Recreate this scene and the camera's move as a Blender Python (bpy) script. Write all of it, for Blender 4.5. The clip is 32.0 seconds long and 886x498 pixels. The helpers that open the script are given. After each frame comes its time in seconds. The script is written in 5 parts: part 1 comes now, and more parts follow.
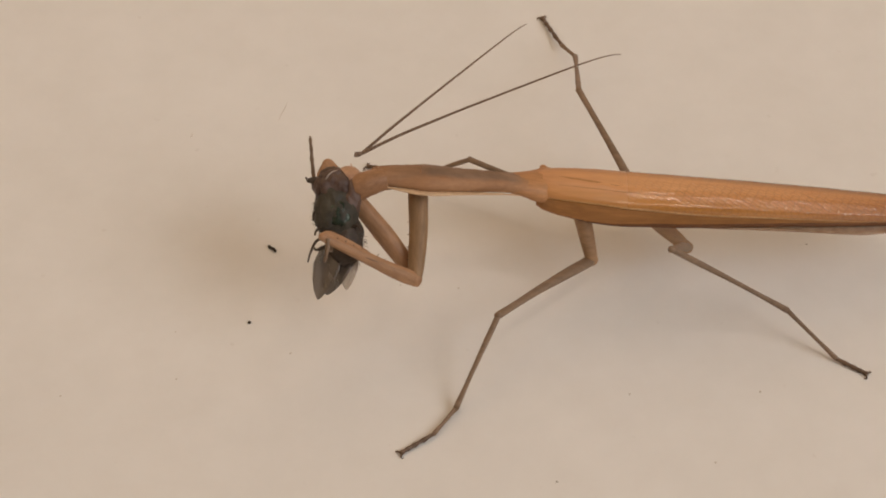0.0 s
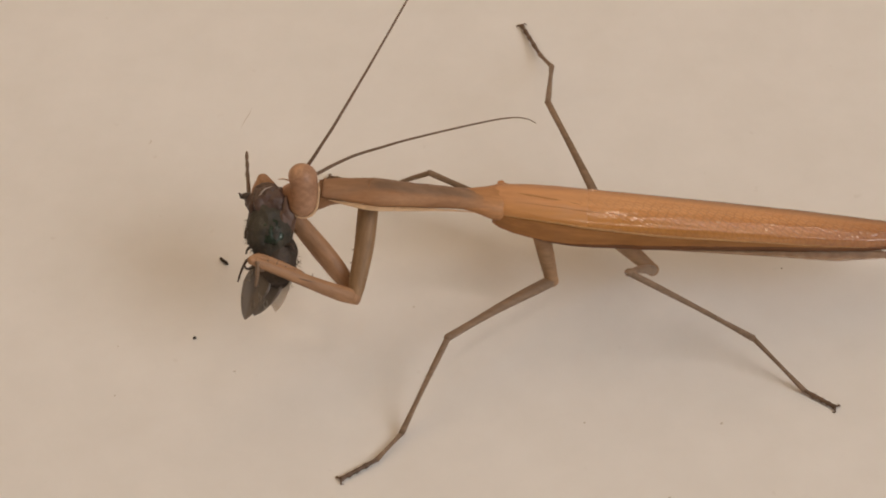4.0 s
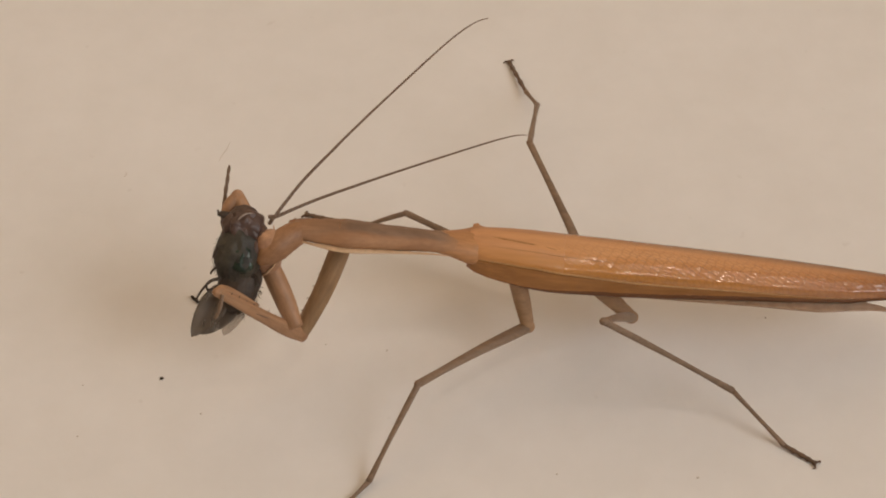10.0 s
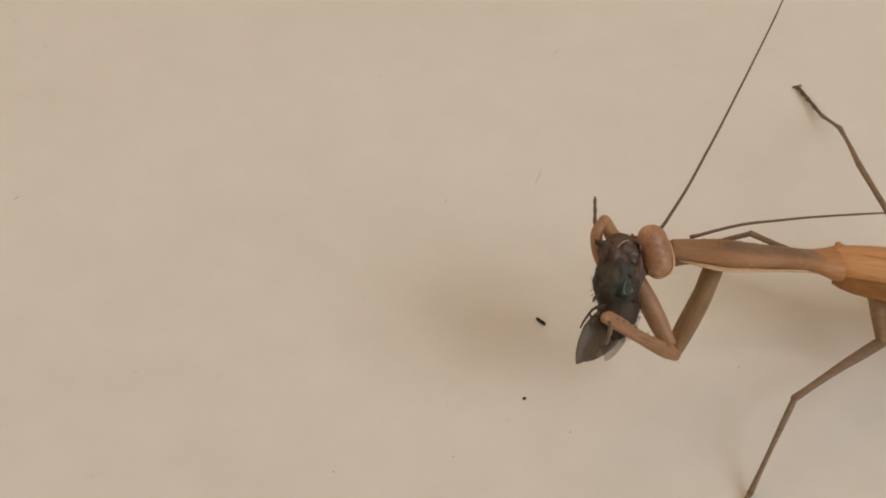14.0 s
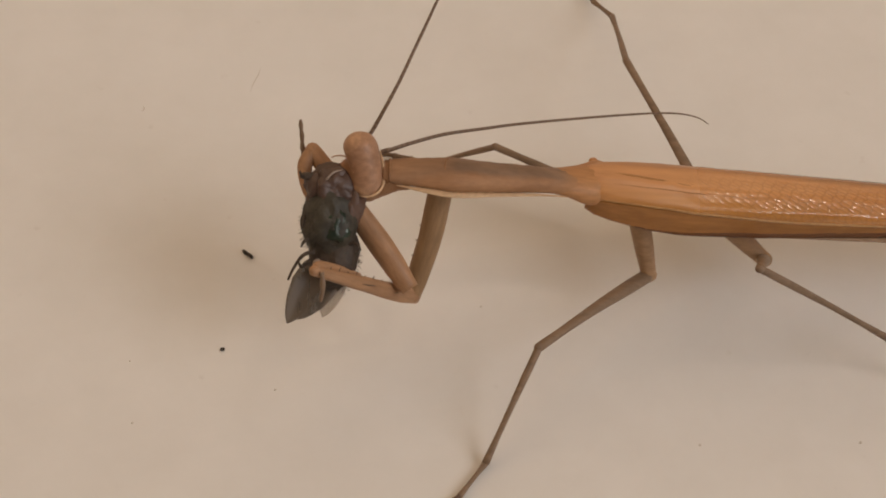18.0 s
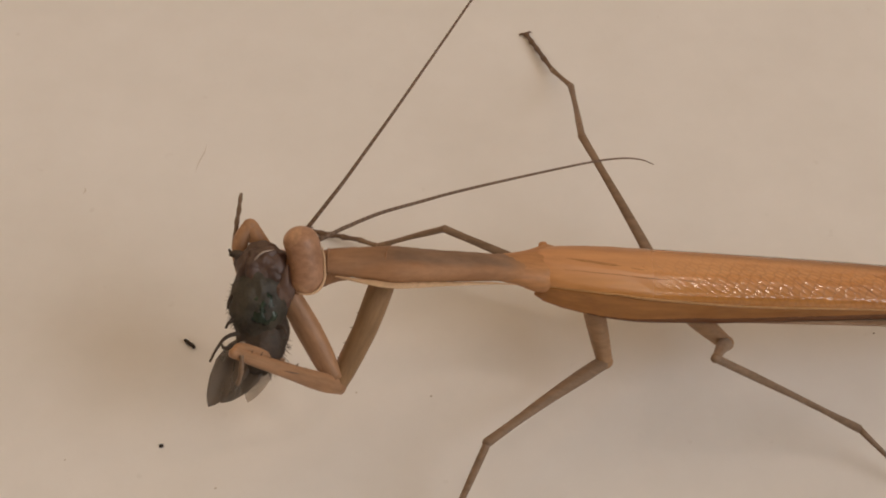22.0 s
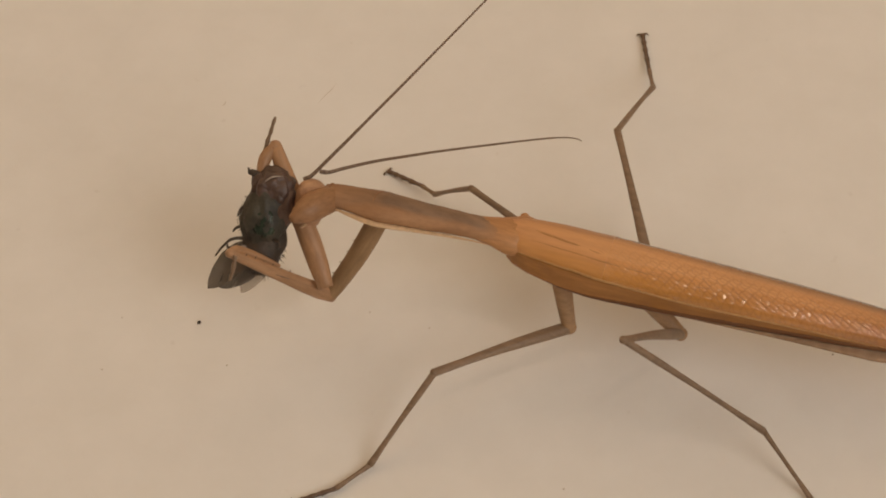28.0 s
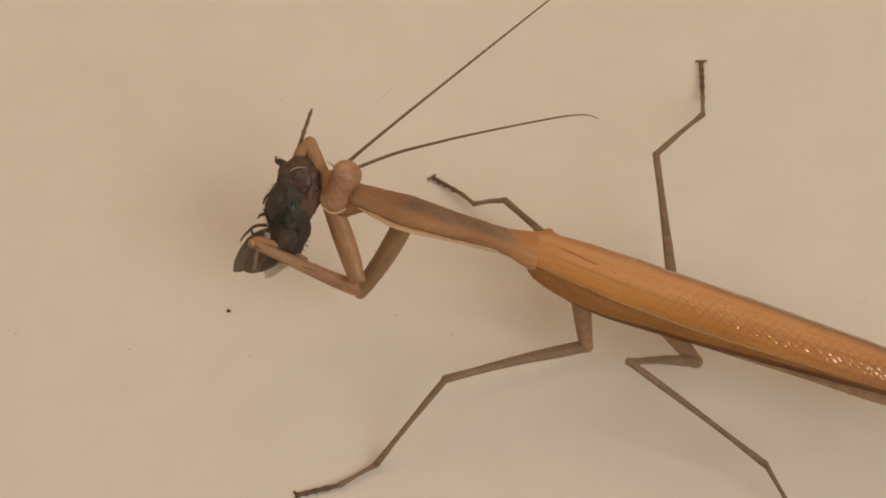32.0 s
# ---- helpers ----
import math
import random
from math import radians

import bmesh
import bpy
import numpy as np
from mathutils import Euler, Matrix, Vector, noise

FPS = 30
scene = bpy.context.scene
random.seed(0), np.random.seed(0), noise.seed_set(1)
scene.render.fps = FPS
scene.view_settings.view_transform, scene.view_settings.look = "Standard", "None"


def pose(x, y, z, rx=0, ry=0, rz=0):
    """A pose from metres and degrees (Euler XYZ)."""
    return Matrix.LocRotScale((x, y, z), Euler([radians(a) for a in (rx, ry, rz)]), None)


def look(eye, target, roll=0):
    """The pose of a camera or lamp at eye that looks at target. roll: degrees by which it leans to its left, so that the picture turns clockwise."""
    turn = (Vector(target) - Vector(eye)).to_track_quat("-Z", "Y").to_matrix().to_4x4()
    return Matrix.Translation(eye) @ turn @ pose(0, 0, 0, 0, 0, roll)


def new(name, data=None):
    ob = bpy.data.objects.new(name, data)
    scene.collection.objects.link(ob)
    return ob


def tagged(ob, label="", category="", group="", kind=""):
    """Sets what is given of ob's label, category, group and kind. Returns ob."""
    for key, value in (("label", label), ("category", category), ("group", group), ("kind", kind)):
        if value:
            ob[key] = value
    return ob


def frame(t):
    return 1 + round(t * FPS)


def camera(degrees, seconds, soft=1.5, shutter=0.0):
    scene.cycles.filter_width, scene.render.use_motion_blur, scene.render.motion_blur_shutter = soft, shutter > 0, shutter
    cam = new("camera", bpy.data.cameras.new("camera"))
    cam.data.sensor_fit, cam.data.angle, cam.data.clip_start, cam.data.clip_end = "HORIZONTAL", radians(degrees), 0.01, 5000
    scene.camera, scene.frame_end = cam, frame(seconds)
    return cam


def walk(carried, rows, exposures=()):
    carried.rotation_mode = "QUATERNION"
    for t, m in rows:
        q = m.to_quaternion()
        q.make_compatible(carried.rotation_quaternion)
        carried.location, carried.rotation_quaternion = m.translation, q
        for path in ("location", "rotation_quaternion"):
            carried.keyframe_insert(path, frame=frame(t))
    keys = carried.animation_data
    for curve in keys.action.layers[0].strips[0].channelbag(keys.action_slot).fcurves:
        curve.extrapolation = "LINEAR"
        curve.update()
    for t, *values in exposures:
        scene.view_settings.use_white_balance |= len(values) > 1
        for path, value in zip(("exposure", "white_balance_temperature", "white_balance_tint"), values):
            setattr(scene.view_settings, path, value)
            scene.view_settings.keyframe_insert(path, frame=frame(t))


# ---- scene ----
EXPOSURES = [(0, -0.21, 6550, 11), (9, -0.24, 6560, 11), (13, -0.22, 6530, 9), (14, -0.28, 6480, 7), (15.5, -0.30, 6560, 10), (17.5, -0.34, 6680, 12), (23, -0.37, 6670, 12), (24.5, -0.34, 6700, 12), (26, -0.36, 6870, 12), (29, -0.35, 7320, 11), (32, -0.34, 7290, 11)]
cam = camera(22, 32.0, 1.9)
# seconds, place in metres, turn in degrees
PATH = [
    (0, -0.00021, -0.17638, 0.19199, 42.888, 1.105, 2.310),
    (0.5, 0.00532, -0.17164, 0.19066, 42.163, 1.248, 2.219),
    (1, 0.01445, -0.17199, 0.19439, 42.729, 1.048, 1.919),
    (1.2, 0.01529, -0.17410, 0.19244, 42.713, 1.243, 2.062),
    (1.5, 0.01527, -0.17340, 0.19088, 42.493, 1.123, 2.421),
    (2, 0.01508, -0.16568, 0.18767, 41.514, 1.746, 3.558),
    (2.5, 0.01544, -0.16365, 0.18764, 41.612, 1.882, 3.605),
    (3, 0.01956, -0.16512, 0.18565, 42.334, 2.314, 4.548),
    (3.5, 0.01473, -0.16606, 0.18542, 42.693, 2.034, 4.642),
    (5.5, 0.01379, -0.16776, 0.18151, 43.201, 2.044, 5.364),
    (6, 0.01685, -0.16434, 0.17969, 43.075, 1.962, 5.335),
    (6.5, 0.01895, -0.16245, 0.18199, 42.807, 2.308, 5.687),
    (7, 0.01821, -0.16403, 0.18305, 42.839, 2.001, 5.447),
    (7.5, 0.01864, -0.16206, 0.18364, 42.742, 1.973, 5.681),
    (8, 0.01613, -0.16055, 0.18517, 42.213, 2.173, 5.713),
    (8.5, 0.01555, -0.16364, 0.18199, 43.344, 2.144, 5.944),
    (9, 0.01736, -0.16074, 0.18381, 43.250, 2.284, 6.051),
    (9.5, 0.01788, -0.16135, 0.18120, 43.414, 1.883, 5.880),
    (10, 0.01964, -0.15981, 0.18272, 43.293, 1.918, 6.105),
    (10.5, 0.02046, -0.16023, 0.18375, 43.241, 1.895, 5.901),
    (11, 0.02271, -0.15850, 0.18783, 42.969, 2.542, 6.067),
    (11.5, 0.02151, -0.16009, 0.18429, 42.932, 2.158, 6.305),
    (12, 0.02006, -0.16039, 0.18435, 42.832, 1.762, 6.352),
    (12.5, 0.00229, -0.17104, 0.18739, 44.124, 0.547, 4.837),
    (13, -0.01338, -0.17886, 0.18586, 43.996, 0.137, 4.112),
    (13.5, -0.02641, -0.17527, 0.18746, 43.270, 0.092, 3.219),
    (14, -0.03339, -0.16932, 0.18667, 44.179, -0.163, 2.941),
    (14.5, -0.03246, -0.15528, 0.18729, 42.154, -1.630, 0.065),
    (15, -0.02807, -0.15014, 0.18646, 41.408, -2.691, -0.374),
    (15.5, -0.01836, -0.14512, 0.18271, 40.657, -3.410, -1.694),
    (17.5, -0.01322, -0.13487, 0.17033, 40.163, -1.251, 0.292),
    (18, -0.01519, -0.13652, 0.16090, 40.820, -1.477, 0.671),
    (18.5, -0.01697, -0.12725, 0.15592, 39.669, -0.776, 1.091),
    (19, -0.01506, -0.12588, 0.15326, 40.216, -0.731, 1.092),
    (19.5, -0.01586, -0.12651, 0.15500, 40.446, -0.599, 1.020),
    (20, -0.01370, -0.12769, 0.15678, 40.623, -0.371, 1.417),
    (20.5, -0.01446, -0.12830, 0.15564, 41.015, -0.514, 1.173),
    (21, -0.01198, -0.12799, 0.15665, 41.177, -0.181, 1.334),
    (21.5, -0.00948, -0.12583, 0.15925, 40.799, -0.069, 0.784),
    (22, -0.00792, -0.12642, 0.15898, 41.226, -0.347, 0.534),
    (22.5, -0.00870, -0.12576, 0.16155, 40.921, 0.091, 0.784),
    (23, -0.00390, -0.12600, 0.16073, 40.078, 0.606, 2.619),
    (23.5, -0.00112, -0.12898, 0.16398, 41.037, 1.300, 4.622),
    (24, 0.00373, -0.13112, 0.16506, 40.794, 2.341, 6.196),
    (24.5, 0.00868, -0.12904, 0.16417, 40.050, 2.701, 7.419),
    (25, 0.01340, -0.12619, 0.16392, 39.291, 3.207, 8.635),
    (25.5, 0.02057, -0.13150, 0.16258, 40.717, 3.706, 10.920),
    (26, 0.02725, -0.13081, 0.16035, 40.768, 4.090, 13.039),
    (26.5, 0.03735, -0.13229, 0.15935, 42.600, 3.809, 15.382),
    (28.5, 0.05683, -0.13518, 0.18363, 40.320, 5.055, 20.484),
    (29, 0.05317, -0.13583, 0.18199, 40.933, 4.388, 21.207),
    (29.5, 0.05783, -0.13670, 0.18703, 40.495, 5.412, 22.133),
    (30, 0.06051, -0.13443, 0.18240, 40.932, 5.348, 22.865),
    (30.5, 0.06116, -0.13364, 0.17997, 41.359, 5.091, 23.309),
    (31, 0.06576, -0.13496, 0.17589, 41.759, 5.260, 24.668),
    (31.5, 0.06793, -0.12992, 0.17764, 41.454, 5.630, 24.904),
    (32, 0.06959, -0.13076, 0.17945, 41.607, 5.204, 25.955),
]
walk(cam, [(t, pose(x, y, z, rx, ry, rz)) for t, x, y, z, rx, ry, rz in PATH], EXPOSURES)

# ---------- world, lamps ----------
world = bpy.data.worlds.new("room_air")
world.use_nodes = True
scene.world = world
world.node_tree.nodes["Background"].inputs[0].default_value = (0.9, 0.8, 0.7, 1)
world.node_tree.nodes["Background"].inputs[1].default_value = 0.05
TABLE_C = (0.0, 0.0, 0.0)


def area_lamp(name, place, target, size, energy, colour):
    data = bpy.data.lights.new(name, "AREA")
    data.shape, data.size, data.energy, data.color = "DISK", size, energy, colour
    ob = new(name, data)
    ob.matrix_basis = look(place, target)
    return ob


area_lamp("ceiling_light", (-0.3, 0.35, 1.40), TABLE_C, 4.2, 41.5, (1.0, 0.716, 0.436))
# small unseen lamp, added to draw the beaded glints on the wing
area_lamp("glint_lamp", (0.27, -0.115, 0.80), TABLE_C, 0.045, 0.42, (1.0, 0.83, 0.68))
area_lamp("side_light", (1.32, -0.72, 1.10), TABLE_C, 1.1, 20.0, (0.88, 0.891, 0.91))

# ---------- materials ----------


def material(name):
    m = bpy.data.materials.new(name)
    m.use_nodes = True
    nt = m.node_tree
    return m, nt, nt.nodes["Principled BSDF"]


def link(nt, a, b):
    nt.links.new(a, b)


def slanted(nt, size, turn):
    """Object coordinates turned about z first, then divided by the cell size."""
    tc = nt.nodes.new("ShaderNodeTexCoord")
    mp = nt.nodes.new("ShaderNodeMapping")
    mp.vector_type = "TEXTURE"
    mp.inputs["Scale"].default_value = size
    mp.inputs["Rotation"].default_value = (0, 0, radians(turn))
    link(nt, tc.outputs["Object"], mp.inputs["Vector"])
    return mp.outputs["Vector"]


def coords(nt, scale=(1, 1, 1), turn=(0, 0, 0)):
    tc = nt.nodes.new("ShaderNodeTexCoord")
    mp = nt.nodes.new("ShaderNodeMapping")
    mp.inputs["Scale"].default_value = scale
    mp.inputs["Rotation"].default_value = [radians(a) for a in turn]
    link(nt, tc.outputs["Object"], mp.inputs["Vector"])
    return mp.outputs["Vector"]


def noise_tex(nt, vec, scale, detail=4.0, rough=0.55):
    n = nt.nodes.new("ShaderNodeTexNoise")
    n.inputs["Scale"].default_value, n.inputs["Detail"].default_value = scale, detail
    n.inputs["Roughness"].default_value = rough
    link(nt, vec, n.inputs["Vector"])
    return n.outputs["Fac"]


def ramp(nt, fac, stops):
    r = nt.nodes.new("ShaderNodeValToRGB")
    el = r.color_ramp.elements
    el[0].position, el[0].color = stops[0][0], (*stops[0][1], 1)
    el[1].position, el[1].color = stops[-1][0], (*stops[-1][1], 1)
    for p, c in stops[1:-1]:
        e = el.new(p)
        e.color = (*c, 1)
    link(nt, fac, r.inputs["Fac"])
    return r.outputs["Color"]


def mix(nt, fac, a, b, mode="MIX"):
    m = nt.nodes.new("ShaderNodeMix")
    m.data_type, m.blend_type = "RGBA", mode
    for sock, v in ((m.inputs[0], fac), (m.inputs[6], a), (m.inputs[7], b)):
        if isinstance(v, (int, float)):
            sock.default_value = v
        elif isinstance(v, tuple):
            sock.default_value = (*v, 1)
        else:
            link(nt, v, sock)
    return m.outputs[2]


def bump(nt, height, b, strength, distance):
    n = nt.nodes.new("ShaderNodeBump")
    n.inputs["Strength"].default_value, n.inputs["Distance"].default_value = strength, distance
    link(nt, height, n.inputs["Height"])
    link(nt, n.outputs["Normal"], b.inputs["Normal"])


def chitin(name, dark, light, rough, grain=(900, 900, 900), relief=0.25, distance=4e-5):
    """Insect skin: two tones at two scales, fine relief."""
    m, nt, b = material(name)
    v = coords(nt)
    vs = coords(nt, tuple(g / 900 for g in grain))
    big = noise_tex(nt, vs, 260, 3)
    fine = noise_tex(nt, vs, 2200, 4, 0.65)
    col = ramp(nt, big, [(0.3, dark), (0.7, light)])
    col = mix(nt, 0.36, col, ramp(nt, fine, [(0.3, tuple(c * 0.6 for c in dark)), (0.72, tuple(min(1, c * 1.25) for c in light))]))
    link(nt, col, b.inputs["Base Color"])
    b.inputs["Roughness"].default_value = rough
    b.inputs["Specular IOR Level"].default_value = 0.4
    bump(nt, fine, b, relief, distance)
    return m


def beaded(name, dark, light):
    """Thread of many short joints along x, darker at each seam."""
    m, nt, b = material(name)
    wave = nt.nodes.new("ShaderNodeTexWave")
    wave.wave_type, wave.bands_direction = "BANDS", "X"
    wave.inputs["Scale"].default_value = 640
    wave.inputs["Distortion"].default_value = 0.6
    link(nt, coords(nt), wave.inputs["Vector"])
    link(nt, ramp(nt, wave.outputs["Fac"], [(0.2, dark), (0.75, light)]), b.inputs["Base Color"])
    b.inputs["Roughness"].default_value = 0.5
    bump(nt, wave.outputs["Fac"], b, 0.4, 4e-5)
    return m


def table_paint():
    m, nt, b = material("white_table_paint")
    v = coords(nt)
    cloud = noise_tex(nt, v, 22, 3, 0.5)
    mottle = noise_tex(nt, v, 160, 4, 0.6)
    grain = noise_tex(nt, v, 2600, 3, 0.6)
    col = ramp(nt, cloud, [(0.3, (0.74, 0.72, 0.69)), (0.7, (0.80, 0.785, 0.76))])
    col = mix(nt, 0.35, col, ramp(nt, mottle, [(0.25, (0.70, 0.675, 0.64)), (0.75, (0.82, 0.80, 0.78))]))
    spots = noise_tex(nt, v, 420, 2, 0.5)
    col = mix(nt, ramp(nt, spots, [(0.72, (0, 0, 0)), (0.80, (0.35, 0.35, 0.35))]), col, (0.60, 0.565, 0.52))
    link(nt, col, b.inputs["Base Color"])
    b.inputs["Roughness"].default_value = 0.62
    b.inputs["Specular IOR Level"].default_value = 0.25
    bump(nt, grain, b, 0.08, 3e-5)
    return m


def plain(name, colour, rough=0.8):
    m, nt, b = material(name)
    n = noise_tex(nt, coords(nt), 6, 4)
    link(nt, ramp(nt, n, [(0.3, tuple(c * 0.93 for c in colour)), (0.7, colour)]), b.inputs["Base Color"])
    b.inputs["Roughness"].default_value = rough
    return m


def attribute(nt, name):
    n = nt.nodes.new("ShaderNodeAttribute")
    n.attribute_name = name
    return n.outputs["Fac"]


def grey(v):
    return (v, v, v)


def wing_skin(name, dark, light, ochre, gloss, net_mix, relief):
    """Leathery forewing: fine long grain, slanting rows of pillow-like cells over its hind part, an ochre field next to the ridge vein."""
    m, nt, b = material(name)
    along, across = attribute(nt, "along"), attribute(nt, "across")
    vec = slanted(nt, (0.86, 0.40, 5.0), -27)
    net = nt.nodes.new("ShaderNodeTexVoronoi")
    net.feature = "DISTANCE_TO_EDGE"
    pillow = nt.nodes.new("ShaderNodeTexVoronoi")
    pillow.feature = "F1"
    for n in (net, pillow):
        n.inputs["Scale"].default_value = 1000
        n.inputs["Randomness"].default_value = 0.42
        link(nt, vec, n.inputs["Vector"])
    big = noise_tex(nt, coords(nt, (0.10, 1, 1)), 420, 4, 0.62)
    fine = noise_tex(nt, coords(nt, (0.05, 1, 1)), 3600, 3, 0.6)
    patch = noise_tex(nt, coords(nt, (0.35, 1, 1)), 150, 3, 0.55)
    col = ramp(nt, big, [(0.28, dark), (0.72, light)])
    col = mix(nt, 0.34, col, ramp(nt, fine, [(0.3, dark), (0.7, light)]))
    col = mix(nt, 0.34, col, ramp(nt, patch, [(0.32, tuple(c * 0.78 for c in dark)), (0.7, tuple(c * 1.12 for c in light))]))
    field = ramp(nt, across, [(0.0, grey(0.85)), (0.10, grey(0.9)), (0.22, grey(0.0))])
    field = mix(nt, 1.0, field, ramp(nt, along, [(0.02, grey(0.55)), (0.10, grey(1)), (0.45, grey(1)), (0.78, grey(0.1))]), "MULTIPLY")
    col = mix(nt, field, col, mix(nt, 1.0, col, ochre, "MULTIPLY"))
    hind = ramp(nt, along, [(0.16, grey(0)), (0.36, grey(1))])
    vein = ramp(nt, net.outputs["Distance"], [(0.0, grey(net_mix)), (0.18, grey(0))])
    band = ramp(nt, across, [(0.03, grey(0.6)), (0.12, grey(1)), (0.34, grey(1)), (0.48, grey(0.35))])
    hind = mix(nt, 1.0, hind, band, "MULTIPLY")
    col = mix(nt, mix(nt, 1.0, vein, hind, "MULTIPLY"), col, tuple(c * 0.40 for c in dark))
    col = mix(nt, ramp(nt, along, [(0.35, grey(0)), (0.98, grey(1))]), col, mix(nt, 1.0, col, (0.66, 0.56, 0.50), "MULTIPLY"))
    col = mix(nt, ramp(nt, along, [(0.93, grey(0)), (0.99, grey(0.7))]), col, (0.22, 0.135, 0.085))
    outer = mix(nt, 1.0, ramp(nt, across, [(0.47, grey(0)), (0.60, grey(0.6)), (0.70, grey(0.9))]), ramp(nt, along, [(0.02, grey(0.3)), (0.5, grey(1))]), "MULTIPLY")
    col = mix(nt, outer, col, (0.21, 0.125, 0.075))
    link(nt, col, b.inputs["Base Color"])
    link(nt, ramp(nt, along, [(0.06, grey(min(1.0, gloss + 0.32))), (0.30, grey(gloss)), (0.90, grey(gloss)), (0.99, grey(0.5))]), b.inputs["Roughness"])
    b.inputs["IOR"].default_value, b.inputs["Specular IOR Level"].default_value = 1.55, 0.85
    hump = ramp(nt, pillow.outputs["Distance"], [(0.0, grey(1)), (0.12, grey(0.985)), (0.25, grey(0.90)), (0.4, grey(0.66)), (0.55, grey(0.3)), (0.75, grey(0))])
    hump = mix(nt, 1.0, hump, hind, "MULTIPLY")
    add = nt.nodes.new("ShaderNodeMath")
    add.operation = "MULTIPLY_ADD"
    link(nt, fine, add.inputs[0])
    add.inputs[1].default_value = 0.22
    link(nt, hump, add.inputs[2])
    bump(nt, add.outputs[0], b, relief, 7e-5)
    return m


def shield_skin(name):
    """Neck shield: a grey-brown band over its back, warm brown flanks, fine long grain."""
    m, nt, b = material(name)
    sep = nt.nodes.new("ShaderNodeSeparateXYZ")
    tc = nt.nodes.new("ShaderNodeTexCoord")
    link(nt, tc.outputs["Object"], sep.inputs[0])
    off = nt.nodes.new("ShaderNodeMath")
    off.operation = "MULTIPLY_ADD"
    off.inputs[1].default_value = -0.215
    link(nt, sep.outputs["X"], off.inputs[0])
    link(nt, sep.outputs["Y"], off.inputs[2])
    grain = noise_tex(nt, coords(nt, (0.22, 1, 1)), 1500, 4, 0.65)
    cloud = noise_tex(nt, coords(nt, (0.4, 1, 1)), 420, 3, 0.6)
    side = nt.nodes.new("ShaderNodeMapRange")
    side.inputs["From Min"].default_value, side.inputs["From Max"].default_value = -0.0031, 0.0002
    link(nt, off.outputs[0], side.inputs["Value"])
    wav = nt.nodes.new("ShaderNodeMath")
    wav.operation = "MULTIPLY_ADD"
    wav.inputs[1].default_value = 0.30
    link(nt, cloud, wav.inputs[0])
    link(nt, side.outputs[0], wav.inputs[2])
    warm, dusk = ramp(nt, cloud, [(0.3, (0.34, 0.165, 0.074)), (0.7, (0.50, 0.265, 0.130))]), ramp(nt, cloud, [(0.3, (0.185, 0.112, 0.070)), (0.7, (0.30, 0.190, 0.126))])
    band = ramp(nt, wav.outputs[0], [(0.30, grey(0.1)), (0.48, grey(1)), (1.0, grey(0.9))])
    run = nt.nodes.new("ShaderNodeMapRange")
    run.inputs["From Min"].default_value, run.inputs["From Max"].default_value = -0.019, 0.001
    link(nt, sep.outputs["X"], run.inputs["Value"])
    band = mix(nt, 1.0, band, ramp(nt, run.outputs[0], [(0.0, grey(0.35)), (0.28, grey(0.6)), (0.36, grey(1)), (0.82, grey(0.95)), (0.97, grey(0.1))]), "MULTIPLY")
    col = mix(nt, band, warm, dusk)
    col = mix(nt, 0.42, col, mix(nt, 1.0, col, ramp(nt, grain, [(0.3, grey(0.45)), (0.7, grey(1.0))]), "MULTIPLY"))
    col = mix(nt, ramp(nt, run.outputs[0], [(0.80, grey(0)), (0.96, grey(0.85))]), col, (0.52, 0.255, 0.105))
    link(nt, col, b.inputs["Base Color"])
    b.inputs["Roughness"].default_value = 0.6
    b.inputs["Specular IOR Level"].default_value = 0.3
    bump(nt, grain, b, 0.6, 8e-5)
    return m


def glassy_wing(name):
    m, nt, b = material(name)
    n = noise_tex(nt, coords(nt, (1.6, 0.4, 1), (0, 0, -25)), 900, 4, 0.65)
    big = noise_tex(nt, coords(nt), 300, 2)
    col = mix(nt, 0.5, ramp(nt, n, [(0.35, (0.100, 0.075, 0.055)), (0.65, (0.165, 0.125, 0.092))]), ramp(nt, big, [(0.3, (0.085, 0.064, 0.046)), (0.7, (0.21, 0.158, 0.116))]))
    link(nt, col, b.inputs["Base Color"])
    link(nt, ramp(nt, n, [(0.3, grey(0.82)), (0.7, grey(0.66))]), b.inputs["Alpha"])
    b.inputs["Roughness"].default_value = 0.35
    return m


def pale_wing(name, stops, alpha):
    m, nt, b = material(name)
    n = noise_tex(nt, coords(nt), 700, 3)
    link(nt, ramp(nt, n, list(stops)), b.inputs["Base Color"])
    b.inputs["Alpha"].default_value = alpha
    b.inputs["Roughness"].default_value = 0.28
    return m


def fly_shell(name, dark, light, rough, metal):
    m, nt, b = material(name)
    big = noise_tex(nt, coords(nt), 500, 3)
    fine = noise_tex(nt, coords(nt), 3500, 3, 0.7)
    col = mix(nt, 0.4, ramp(nt, big, [(0.35, dark), (0.68, light)]), ramp(nt, fine, [(0.35, dark), (0.7, light)]))
    link(nt, col, b.inputs["Base Color"])
    b.inputs["Roughness"].default_value, b.inputs["Metallic"].default_value = rough, metal
    bump(nt, fine, b, 0.5, 6e-5)
    return m


